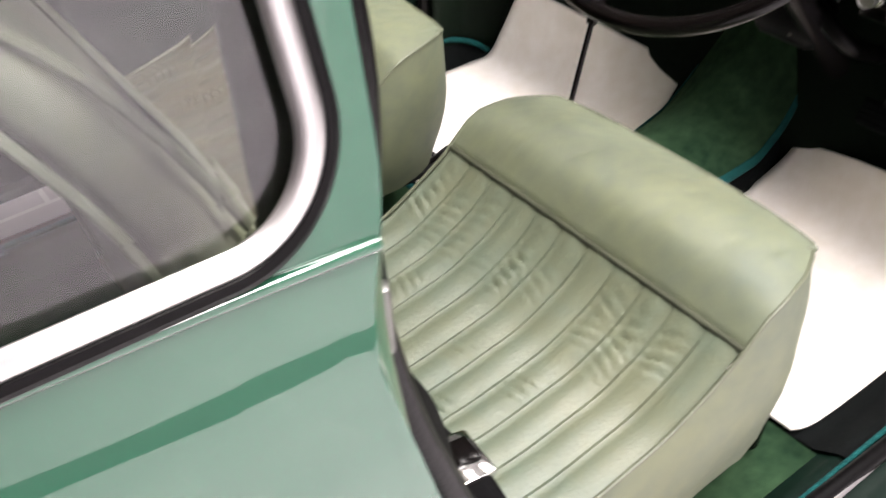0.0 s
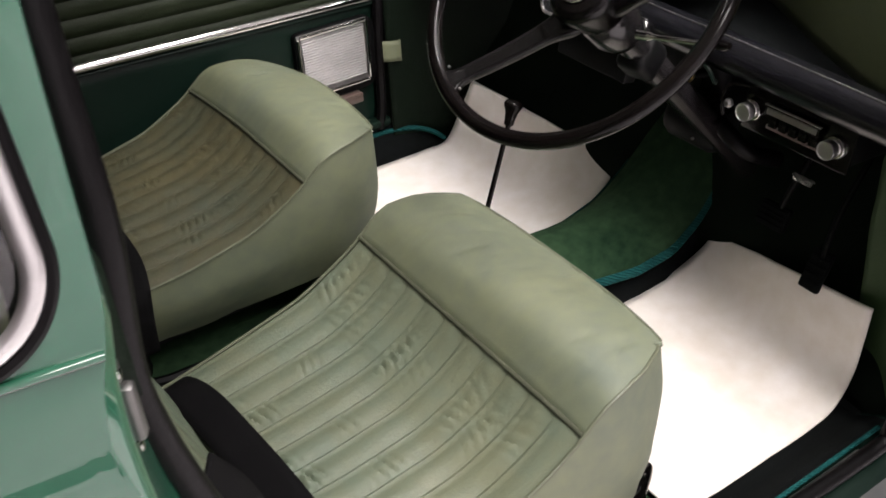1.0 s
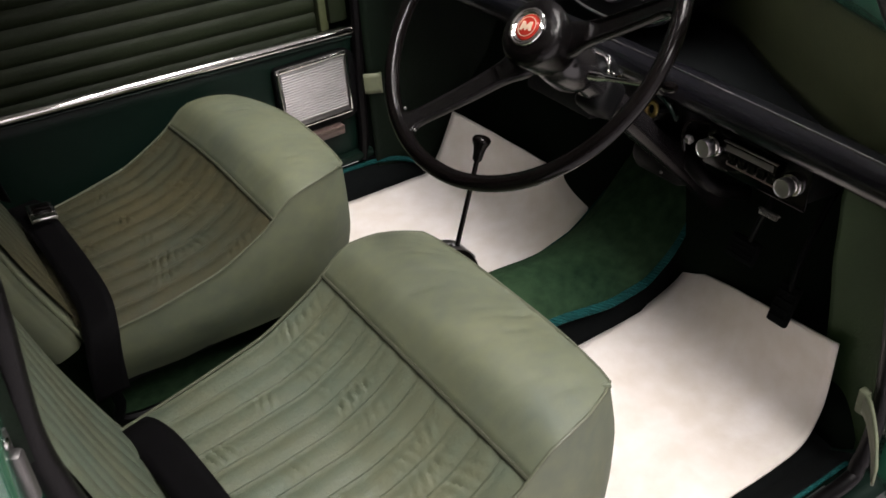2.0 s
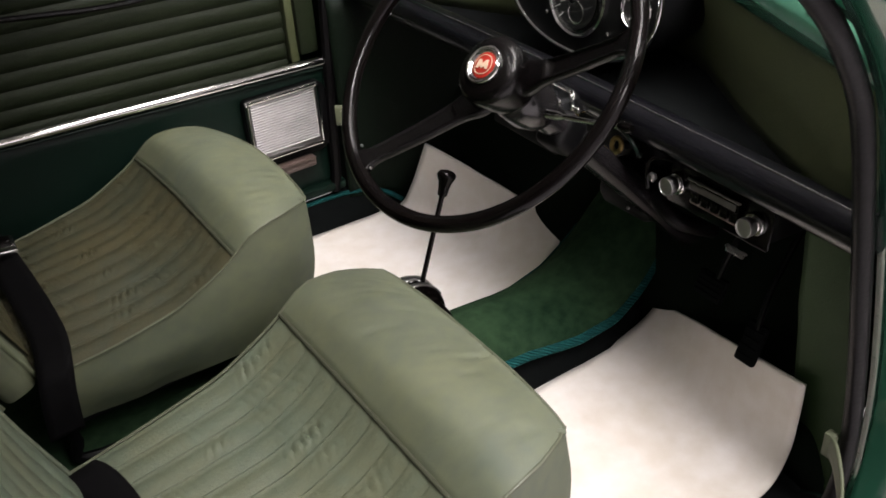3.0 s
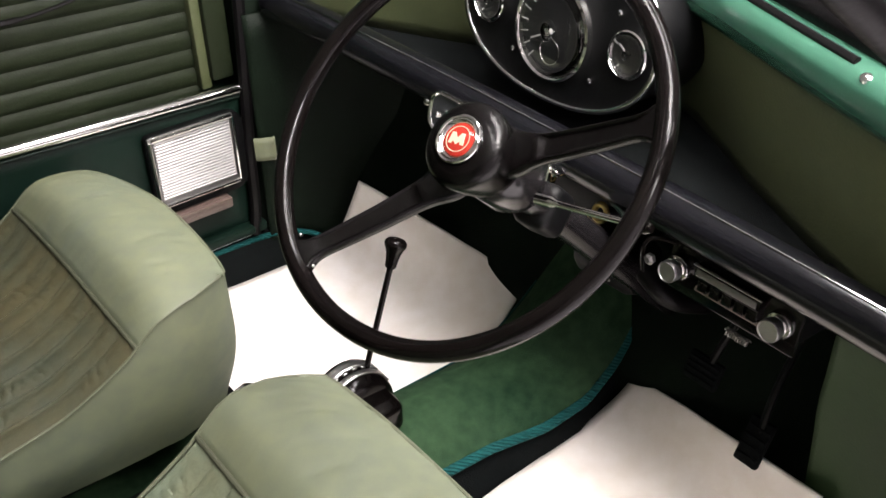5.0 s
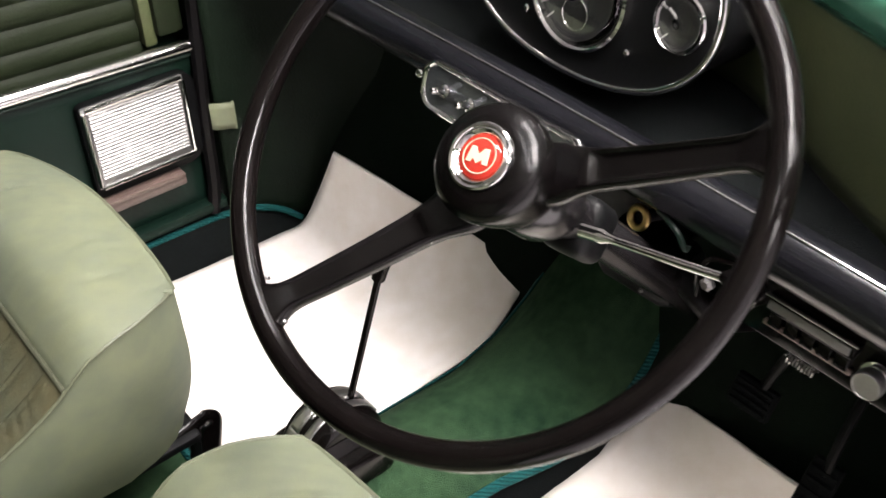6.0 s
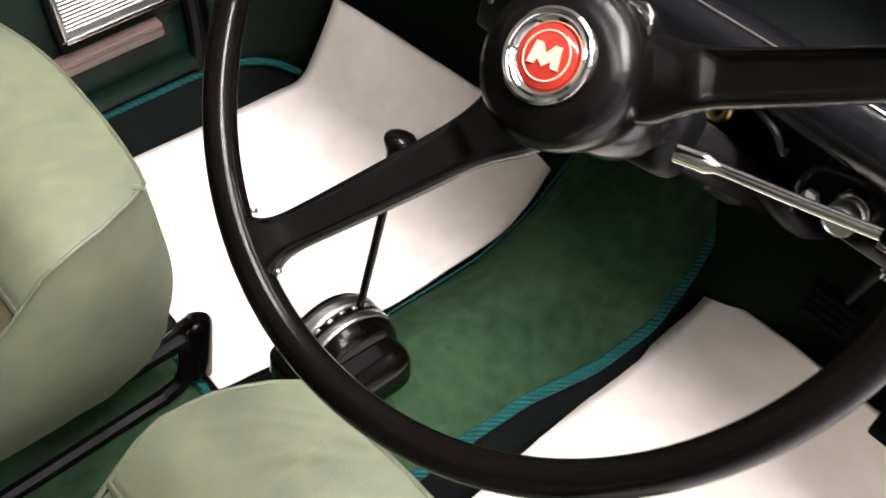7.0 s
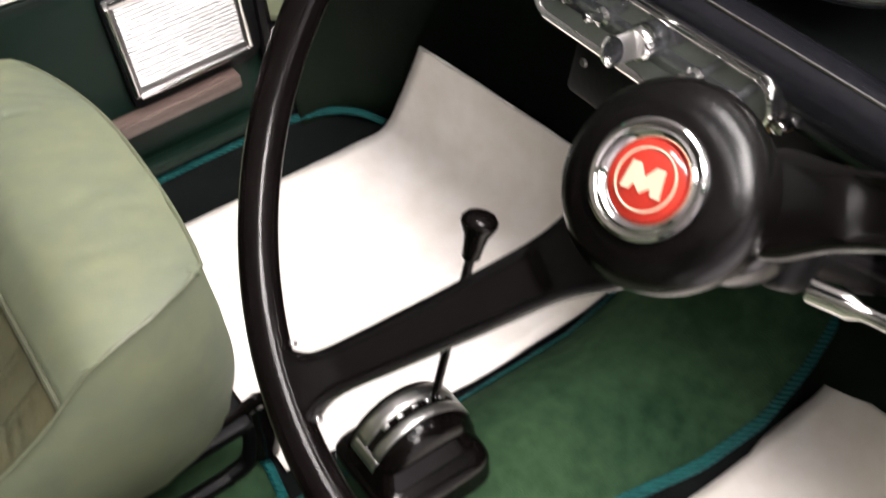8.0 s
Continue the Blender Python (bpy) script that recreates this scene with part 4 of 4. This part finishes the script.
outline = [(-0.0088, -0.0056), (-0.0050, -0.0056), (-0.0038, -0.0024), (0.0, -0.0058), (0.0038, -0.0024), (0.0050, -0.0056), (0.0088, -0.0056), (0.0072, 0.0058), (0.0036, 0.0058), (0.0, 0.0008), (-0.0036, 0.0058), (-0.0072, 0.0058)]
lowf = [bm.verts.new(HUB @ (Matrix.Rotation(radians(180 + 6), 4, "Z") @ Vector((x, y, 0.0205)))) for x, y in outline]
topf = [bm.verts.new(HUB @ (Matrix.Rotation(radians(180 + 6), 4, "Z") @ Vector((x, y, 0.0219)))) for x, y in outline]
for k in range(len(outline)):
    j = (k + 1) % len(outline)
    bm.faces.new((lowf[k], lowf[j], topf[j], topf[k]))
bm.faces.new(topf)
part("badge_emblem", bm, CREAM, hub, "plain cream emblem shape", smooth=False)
column = thing("steering_column", WC - WN * 0.07, "black steering column running down to the floor", "steering column")
part("tube", tube([WC - WN * 0.06, WC - WN * 0.2, WC - WN * 0.45, WC - WN * 0.66], 0.021, 16), COLUMN, column)
part("cowl", lathe([(0.030, -0.070), (0.036, -0.080), (0.036, -0.115), (0.030, -0.135), (0.023, -0.145)], WM, 28), COLUMN, column, "grey-black column cowl")
part("clamp", box((-0.024, -0.024, -0.225), (0.024, 0.03, -0.175), 0.012, 3, m=WM), BLACK_MATT, column)
stalk = part("indicator_stalk", tube(smoothline([(0.318, -0.262, 0.800), (0.323, -0.285, 0.803), (0.327, -0.335, 0.813), (0.331, -0.378, 0.822)], 6), [0.0058] * 6 + [0.0034] * 13, 10), CHROME, column, "chrome indicator stalk")
part("stalk_knob", lathe([(0.004, -0.004), (0.0062, 0.0), (0.0066, 0.010), (0.004, 0.016)], facing((0.331, -0.377, 0.822), (0.05, -0.95, 0.2)), 14), BLACK, stalk)


# ---- dashboard ----
RX, RZ = 0.525, 0.709


def rail_x(y):
    return RX - 0.014 * (abs(y) / 0.57) ** 2


rail = thing("parcel_rail", (RX, 0, RZ - 0.03), "black vinyl padded rail along the parcel shelf", "dash rail")
RAIL_Y = [-0.593 + 1.173 * k / 96 for k in range(97)]
part("padding", tube([(rail_x(y), y, RZ) for y in RAIL_Y], 0.0275, 24, flat=1.0), BLACK_VINYL, rail)
part("bright_edge", tube([(rail_x(y) - 0.009, y, RZ + 0.0262) for y in [-0.591 + 1.155 * k / 40 for k in range(41)]], 0.0016, 8), CHROME, rail, "thin bright bead on the rail")
part("valance", sheet(lambda u, v: Vector((rail_x(-0.595 + 1.155 * u) + 0.012 + 0.05 * v, -0.595 + 1.155 * u, RZ - 0.022 - 0.03 * v)), 20, 4), BLACK_MATT, rail, thick=0.004)


def lip_x(y):
    return soft([(0, 0.69), (0.08, 0.685), (0.17, 0.662), (0.285, 0.618), (0.39, 0.580), (0.51, 0.537), (0.585, 0.512)], abs(y), 0.03)


def back_x(y):
    return lin([(0, 0.775), (0.13, 0.745), (0.21, 0.70), (0.287, 0.656), (0.42, 0.592), (0.55, 0.542), (0.585, 0.53)], abs(y))


tagged(put("parcel_shelf", sheet(lambda u, v: Vector((lin([(0, RX + 0.01), (1, back_x(-0.575 + 1.15 * v) + 0.01)], u), -0.575 + 1.15 * v, 0.695)), 8, 30), CARPET_DARK, thick=0.008), "black lined parcel shelf under the screen", "shelf", kind="structure")
tagged(put("shelf_liner", sheet(lambda u, v: Vector((lin([(0, back_x(-0.575 + 1.15 * v)), (1, lip_x(-0.575 + 1.15 * v) + 0.012)], u), -0.575 + 1.15 * v, 0.695 + 0.18 * u)), 8, 40), VINYL_LINER, thick=0.005), "olive vinyl liner at the back of the parcel shelf", "liner", kind="structure")


def top_point(u, v):
    y = -0.585 + 1.17 * v
    dx = soft([(0, 0.012), (0.08, 0.003), (0.2, -0.006), (0.4, -0.011), (0.6, -0.010), (0.75, -0.002), (0.85, 0.012), (1, 0.07)], u, 0.05)
    dz = soft([(0, -0.004), (0.08, 0.0), (0.2, 0.010), (0.4, 0.026), (0.6, 0.042), (0.75, 0.052), (0.85, 0.057), (1, 0.07)], u, 0.05)
    return Vector((lip_x(y) + dx, y, 0.864 + dz))


tagged(put("dash_top", sheet(top_point, 48, 60), PAINT_DASH, thick=0.004), "glossy green painted dash top below the windscreen", "dash top", kind="structure")
tagged(put("screen_rubber", tube([(lip_x(y) + 0.034, y, 0.934) for y in [-0.585 + 1.17 * k / 50 for k in range(51)]], 0.017, 10, flat=0.8), RUBBER), "black windscreen rubber", "window seal", kind="structure")
slot = thing("demister_slot", (0.55, -0.3, 0.915), "black rubber demister strip with a chrome screw", "demister slot", "demister slots")
slot_y = [-0.16 - 0.255 * k / 16 for k in range(17)]
part("strip", tube([(lip_x(y) + 0.006, y, 0.9205) for y in slot_y], 0.0045, 8, flat=0.7), RUBBER, slot)
part("screw", lathe([(0.006, 0), (0.0055, 0.003), (0.003, 0.0045)], facing((lip_x(-0.435) - 0.002, -0.435, 0.914), (-0.6, 0, 1)), 14), CHROME, slot)
slot2 = thing("demister_slot", (0.58, 0.3, 0.895), "black rubber demister strip with a chrome screw", "demister slot", "demister slots")
part("strip", tube([(lip_x(y) + 0.006, -y, 0.9205) for y in slot_y], 0.0045, 8, flat=0.7), RUBBER, slot2)
part("screw", lathe([(0.006, 0), (0.0055, 0.003), (0.003, 0.0045)], facing((lip_x(-0.435) - 0.002, 0.435, 0.914), (-0.6, 0, 1)), 14), CHROME, slot2)

# oval instrument binnacle
BX = 0.59
BINN_N = Vector((-1, 0, 0.12)).normalized()
BM = facing((BX, -0.005, 0.838), BINN_N, (0, -1, 0))
binnacle = thing("instrument_panel", (BX, 0, 0.72), "black oval instrument panel with chrome rim and three dials", "instrument panel")


def oval(k, n, a=0.170, b=0.108):
    t = 2 * math.pi * k / n
    c, s = math.cos(t), math.sin(t)
    return a * math.copysign(abs(c) ** 0.9, c), b * math.copysign(abs(s) ** 0.9, s)


def oval_can(levels):
    bm = bmesh.new()
    rings = []
    for scale, h in levels:
        rings.append([bm.verts.new(BM @ Vector((oval(k, 72)[0] * scale, oval(k, 72)[1] * scale, h))) for k in range(72)])
    for a, b in zip(rings, rings[1:]):
        for k in range(72):
            bm.faces.new((a[k], a[(k + 1) % 72], b[(k + 1) % 72], b[k]))
    bm.faces.new(rings[0][::-1])
    bm.faces.new(rings[-1])
    return bm


part("can", oval_can([(0.9, -0.13), (0.97, -0.10), (0.985, -0.004), (0.97, 0.0)]), BLACK_MATT, binnacle)
part("rim", tube([BM @ Vector((*oval(k, 96), 0.001)) for k in range(96)], 0.0042, 10, closed=True), CHROME, binnacle, "chrome rim")


def dial(cx, cy, r, kind_label, needle_deg, ticks):
    m = BM @ Matrix.Translation((cx, cy, 0.0))
    d = part("dial", lathe([(r * 0.93, -0.001), (r * 0.93, 0.002), (0.001, 0.002)], m, 40), DIAL, binnacle, kind_label)
    part("bezel", lathe([(r * 0.90, 0.002), (r * 0.92, 0.007), (r * 0.97, 0.0095), (r * 1.02, 0.008), (r * 1.04, 0.0)], m, 48, cap=False), CHROME, d, "chrome bezel")
    a = radians(needle_deg)
    part("needle", box((-0.001, 0.0, 0.0045), (0.001, r * 0.62, 0.0055), m=m @ Matrix.Rotation(a, 4, "Z")), WHITE, d, smooth=False)
    part("needle_cap", lathe([(r * 0.11, 0.003), (r * 0.11, 0.0065), (r * 0.06, 0.0075)], m, 16), WHITE if r > 0.05 else BLACK, d)
    for k in range(ticks):
        t = radians(140 - 280 * k / (ticks - 1))
        part("tick", box((-0.0007, r * 0.72, 0.0022), (0.0007, r * 0.84, 0.0030), m=m @ Matrix.Rotation(t, 4, "Z")), WHITE, d, smooth=False)
    gl = part("lens", lathe([(r * 0.91, 0.0065), (r * 0.7, 0.0085), (r * 0.3, 0.0095), (0.0008, 0.0098)], m, 40, cap=False), GLASS, d, thick=0.001)
    gl.visible_shadow = False
    return d


big = dial(0.003, -0.018, 0.063, "black speedometer dial with white marks", 118, 17)
inset = BM @ Matrix.Translation((0.003, -0.045, 0.0))
part("inset_dial", lathe([(0.0165, 0.0022), (0.0165, 0.0036), (0.001, 0.0036)], inset, 28), DIAL, big)
part("inset_ring", tube([inset @ Vector((0.0168 * math.cos(a), 0.0168 * math.sin(a), 0.0036)) for a in [2 * math.pi * k / 30 for k in range(30)]], 0.0008, 6, closed=True), CHROME, big)
dial(0.130, -0.008, 0.029, "small temperature dial with chrome bezel", 60, 5)
dial(-0.116, -0.010, 0.029, "small oil gauge dial with chrome bezel", 60, 5)
for x, y in ((0.075, -0.06), (-0.065, -0.062), (-0.098, 0.03), (0.105, 0.035)):
    part("screw", lathe([(0.004, 0.0), (0.0038, 0.003), (0.002, 0.0045)], BM @ Matrix.Translation((x, y, 0)), 12), CHROME, binnacle)

# radio under the rail
radio = thing("car_radio", (0.5, -0.37, 0.60), "black car radio with two chrome knobs and push buttons", "car radio")
RM = facing((0.523, -0.365, 0.645), (-1, 0, 0.10), (0, -1, 0))
part("case", box((-0.082, -0.030, -0.10), (0.082, 0.030, -0.003), 0.004, m=RM), BLACK_MATT, radio)
face = part("face", box((-0.086, -0.034, -0.004), (0.090, 0.032, 0.002), 0.003, m=RM), BLACK, radio)
part("bezel", box((-0.042, 0.005, 0.001), (0.046, 0.020, 0.016), 0.002, m=RM), BLACK, radio, "black tuning scale bezel")
part("bright_edge", box((-0.043, 0.0195, 0.012), (0.047, 0.0212, 0.0168), 0.0005, m=RM), ALLOY, radio)
part("scale", box((-0.038, 0.008, 0.0155), (0.042, 0.017, 0.0165), 0.0004, m=RM), STEEL, radio)
part("lower_trim", box((-0.042, -0.018, 0.001), (0.046, -0.012, 0.006), 0.0015, m=RM), BROWN, radio)
for k in range(5):
    part("push_button", box((-0.036 + 0.0165 * k, -0.012, 0.001), (-0.023 + 0.0165 * k, 0.003, 0.012), 0.0015, m=RM), BLACK, radio)
for x in (-0.0675, 0.0675):
    km = RM @ Matrix.Translation((x, 0, 0))
    kn = part("knob", lathe([(0.0095, 0.014), (0.0126, 0.016), (0.0130, 0.019), (0.0130, 0.027), (0.0122, 0.0288), (0.0112, 0.0288), (0.0108, 0.0280), (0.004, 0.0280)], km, 36), ALLOY, radio, "satin chrome knob")
    part("collar", lathe([(0.0160, 0.002), (0.0160, 0.008), (0.0145, 0.0105), (0.011, 0.0112), (0.011, 0.015)], km, 30), CHROME, kn)
for x in (-0.078, 0.08):
    part("bracket", box((x - 0.006, 0.028, -0.05), (x + 0.006, 0.062, -0.044), 0.001, m=RM), BLACK_MATT, radio)
hook = thing("choke_bracket", (0.50, -0.255, 0.65), "black wire bracket with a dull nut beside the radio", "bracket")
part("wire", tube(smoothline([(0.498, -0.262, 0.63), (0.494, -0.262, 0.66), (0.496, -0.268, 0.678), (0.50, -0.285, 0.684), (0.505, -0.30, 0.684)], 6), 0.0026, 8), BLACK, hook)
part("nut", lathe([(0.007, 0), (0.007, 0.005), (0.004, 0.008)], facing((0.498, -0.272, 0.652), (-1, 0, 0.1)), 6), STEEL, hook)
knob_b = thing("pull_switch", (0.534, -0.159, 0.643), "brass ringed pull switch under the rail", "switch")
part("ring", tube([facing((0.534, -0.159, 0.643), (-1, 0.1, 0.35)) @ Vector((0.0105 * math.cos(a), 0.0105 * math.sin(a), 0)) for a in [2 * math.pi * k / 28 for k in range(28)]], 0.004, 10, closed=True), BRASS, knob_b)
part("shaft", tube([(0.536, -0.159, 0.642), (0.57, -0.165, 0.635)], 0.007, 10), BLACK_MATT, knob_b)
clip = thing("wire_clip", (0.515, -0.235, 0.68), "short green wire clipped below the rail", "wire")
part("wire", tube(smoothline([(0.505, -0.20, 0.690), (0.500, -0.215, 0.690), (0.498, -0.23, 0.684), (0.502, -0.238, 0.668), (0.505, -0.238, 0.672)], 5), 0.0030, 8), PAINT_SHADED, clip)

# chrome switch panel on the middle of the rail
SWM = facing((0.489, 0.006, 0.695), (-1.0, 0.0, 0.22), (0, -1, 0))
switches = thing("switch_panel", (0.49, 0.0, 0.69), "chrome rimmed switch panel with ignition key on the rail", "switch panel")
PW, PH, PR = 0.119, 0.029, 0.022


def panel_edge(k, grow, h):
    """A point on the panel's round-cornered outline, k from 0 to 1."""
    c = int(k * 4) % 4
    a = radians(90 * c + 90 * (k * 4 - int(k * 4)))
    sx, sy = ((1, 1), (-1, 1), (-1, -1), (1, -1))[c]
    return SWM @ Vector((sx * (PW - PR) + (PR + grow) * math.cos(a), sy * (PH - PR) + (PR + grow) * math.sin(a), h))


def panel_ring(steps):
    return sheet(lambda u, v: panel_edge(min(0.99999, v) if v < 1 else 0.0, *steps[round(u * (len(steps) - 1))]), len(steps) - 1, 48)


part("rim", panel_ring([(-0.006, 0.001), (-0.0045, 0.0032), (-0.0025, 0.0042), (-0.0006, 0.0034), (0.0, 0.001), (0.0, -0.012)]), CHROME, switches, "raised bright rim")
part("plate", panel_ring([(-0.021, 0.0006), (-0.012, 0.0008), (-0.005, 0.001)]), SWITCH_PLATE, switches, "smooth blue-grey face plate")
part("plate_middle", box((-PW + 0.0215, -PH + 0.0205, -0.003), (PW - 0.0215, PH - 0.0205, 0.0009), 0.0003, m=SWM), SWITCH_PLATE, switches)
ig = part("ignition_lock", lathe([(0.0135, 0.0), (0.0140, 0.006), (0.0125, 0.012), (0.0105, 0.014), (0.004, 0.0135)], SWM @ Matrix.Translation((0.004, 0.004, 0)), 24), CHROME, switches)
part("key", box((-0.0015, -0.010, 0.012), (0.0015, 0.010, 0.034), 0.0012, m=SWM @ Matrix.Translation((0.004, 0.004, 0)) @ Matrix.Rotation(radians(25), 4, "Z")), ALLOY, ig)
part("key_bow", lathe([(0.0105, -0.0015), (0.0115, 0.0), (0.0105, 0.0015), (0.004, 0.0016)], SWM @ Matrix.Translation((0.004, 0.004, 0.036)) @ Matrix.Rotation(radians(25), 4, "Z") @ Matrix.Rotation(radians(90), 4, "Y"), 20), CHROME, ig)
for x in (-0.080, -0.040, 0.054, 0.086):
    toggle = part("toggle", lathe([(0.0075, 0.0), (0.0075, 0.004), (0.0045, 0.006), (0.0035, 0.010), (0.0042, 0.020), (0.0024, 0.023)], SWM @ Matrix.Translation((x, 0.001, 0)) @ Matrix.Rotation(radians(-12), 4, "X"), 16), CHROME, switches)
for x in (-0.126, 0.126):
    part("screw", lathe([(0.0055, -0.012), (0.0055, 0.001), (0.0045, 0.004), (0.002, 0.005)], SWM @ Matrix.Translation((x, 0.004, -0.001)), 12), CHROME, switches)
part("bracket", box((-0.075, -0.085, -0.040), (0.085, -0.020, -0.012), 0.006, m=SWM), BLACK_MATT, switches, "black bracket below the panel")
part("bracket_screw", lathe([(0.004, 0), (0.003, 0.002)], SWM @ Matrix.Translation((-0.060, -0.052, -0.012)), 10), STEEL, switches)

# heater box and pipes under the dash
heater = thing("heater_box", (0.62, 0.0, 0.42), "black metal heater box under the dash", "heater")
part("body", box((0.632, -0.145, 0.515), (0.74, 0.055, 0.66), 0.03, 4), BLACK_MATT, heater)
part("flap", box((0.625, -0.11, 0.54), (0.634, 0.03, 0.625), 0.004), BLACK_MATT, heater)
for y, z in ((-0.10, 0.637), (0.02, 0.637), (0.02, 0.545)):
    part("screw", lathe([(0.004, 0), (0.003, 0.003)], facing((0.631, y, z), (-1, 0, 0)), 10), STEEL, heater)
part("blower", lathe([(0.022, -0.052), (0.036, -0.050), (0.042, -0.040), (0.042, 0.034), (0.036, 0.046), (0.022, 0.050)], facing((0.615, -0.130, 0.525), (0.15, -1, -0.1), (0, 0, 1)), 32), BLACK_MATT, heater)
part("blower_screw", lathe([(0.003, 0), (0.002, 0.003)], facing((0.574, -0.150, 0.515), (-1, 0, 0)), 10), STEEL, heater)
part("pipe", tube(smoothline([(0.60, -0.16, 0.56), (0.585, -0.20, 0.55), (0.60, -0.235, 0.52), (0.66, -0.25, 0.49)], 6), 0.014, 10), RUBBER, heater)


# ---- gear selector ----
selector = thing("gear_selector", (0.245, -0.02, 0.30), "black automatic gear selector with a chrome gate", "gear selector")
GM = basis((0.254, 0.006, 0.397), Vector((1, 0.0, -0.06)).normalized(), Vector((0, 1, 0)), Vector((0.06, 0, 1)).normalized()) @ Matrix.Diagonal((0.88, 0.88, 0.9, 1))


def base_point(u, v):
    """The flared base: a lipped plate rising in a curve to the quadrant's flanks."""
    a = 2 * math.pi * v
    c, q = math.cos(a), math.sin(a)
    hx = lin([(0, 0.064), (0.06, 0.066), (0.30, 0.064), (0.38, 0.059), (0.6, 0.056), (1, 0.048)], u)
    hy = lin([(0, 0.058), (0.06, 0.060), (0.30, 0.058), (0.38, 0.052), (0.6, 0.040), (1, 0.030)], u)
    z = lin([(0, -0.068), (0.06, -0.062), (0.30, -0.030), (0.38, -0.024), (0.6, -0.018), (1, -0.002)], u)
    return GM @ Vector((-0.002 + hx * math.copysign(abs(c) ** 0.3, c), -0.002 + hy * math.copysign(abs(q) ** 0.3, q), z))


part("base", sheet(base_point, 25, 48), BLACK, selector)
part("quadrant", lathe([(0.061, -0.032), (0.0635, -0.028), (0.0635, 0.012), (0.0620, 0.021), (0.0575, 0.029), (0.050, 0.0335)], GM @ Matrix.Translation((0.004, 0.003, -0.038)) @ Matrix.Rotation(radians(90), 4, "X"), 40), BLACK, selector)


def gate_point(y0, y1):
    def f(u, v):
        a = radians(38 + 104 * u)
        return GM @ Vector((0.004 + 0.0655 * math.cos(a), y0 + (y1 - y0) * v, -0.038 + 0.0655 * math.sin(a)))
    return f


part("gate", sheet(gate_point(-0.012, -0.001), 20, 3), TRIM, selector, "chrome gate with a notched slot", thick=0.002)
part("gate", sheet(gate_point(0.009, 0.027), 20, 3), TRIM, selector, "chrome gate with a notched slot", thick=0.002)
for u0, u1 in ((-0.10, 0.0), (1.0, 1.12)):
    part("gate_end", sheet(lambda u, v, a0=u0, a1=u1: gate_point(-0.012, 0.027)(a0 + (a1 - a0) * u, v), 3, 8), TRIM, selector, thick=0.002)
for k in range(5):
    part("notch", sheet(lambda u, v, k=k: gate_point(0.005 - 0.001 * (k % 2), 0.0095)(0.12 + 0.15 * k + 0.07 * u, v), 3, 2), TRIM, selector, thick=0.002)
for x, z in ((0.010, -0.008), (0.013, 0.002)):
    part("rivet", lathe([(0.0028, 0), (0.0022, 0.002)], GM @ Matrix.Translation((x, -0.0285, z - 0.006)) @ Matrix.Rotation(radians(90), 4, "X"), 10), CHROME, selector)
foot, head = Vector((0.286, 0.011, 0.422)), Vector((0.345, 0.028, 0.553))
lever = part("lever", tube([foot - Vector((0.01, 0, 0.03)), foot, head], 0.0042, 10), BLACK, selector, "thin black gear lever")
km = facing(head, (head - foot), (0, 1, 0))
part("knob", lathe([(0.0062, -0.010), (0.0078, -0.008), (0.0086, 0.002), (0.0105, 0.012), (0.0140, 0.019), (0.0152, 0.0225), (0.0150, 0.0260), (0.0118, 0.0300), (0.006, 0.0318)], km, 28), BLACK, lever, "flared glossy black knob")


# ---- pedals ----
def pedal(label, y0, y1, z0, z1, x, arm):
    p = thing("pedal", (x, (y0 + y1) / 2, z0), label, "pedal", "pedals")
    m = facing((x, (y0 + y1) / 2, (z0 + z1) / 2), (-1, 0, 0.45), (0, 1, 0))
    w, h = (y1 - y0) / 2, (z1 - z0) / 2
    part("pad", box((-w, -h, -0.006), (w, h, 0.006), 0.004, m=m), CARPET_DARK, p)
    for k in range(4):
        yy = -h + (k + 0.9) * 2 * h / 4.8
        part("rib", box((-w * 0.86, yy - 0.002, 0.005), (w * 0.86, yy + 0.002, 0.008), 0.0008, m=m), CARPET_DARK, p)
    part("arm", tube(smoothline(arm, 6), 0.008, 8, flat=0.6), BLACK_MATT, p)
    return p


pedal("black rubber accelerator pedal hanging over the mat", -0.412, -0.377, 0.352, 0.418, 0.60, [(0.607, -0.395, 0.40), (0.625, -0.393, 0.46), (0.67, -0.39, 0.53), (0.72, -0.388, 0.60)])
pedal("worn black rubber brake pedal under the dash", -0.312, -0.258, 0.395, 0.435, 0.628, [(0.634, -0.288, 0.42), (0.64, -0.300, 0.47), (0.65, -0.312, 0.52), (0.70, -0.32, 0.62)])
spring = thing("pedal_spring", (0.62, -0.33, 0.50), "small bright return spring by the brake pedal", "spring")
part("coil", tube([(0.62 + 0.005 * math.cos(k * 1.2), -0.345 + 0.0007 * k, 0.505 + 0.005 * math.sin(k * 1.2)) for k in range(50)], 0.0012, 5), ALLOY, spring)
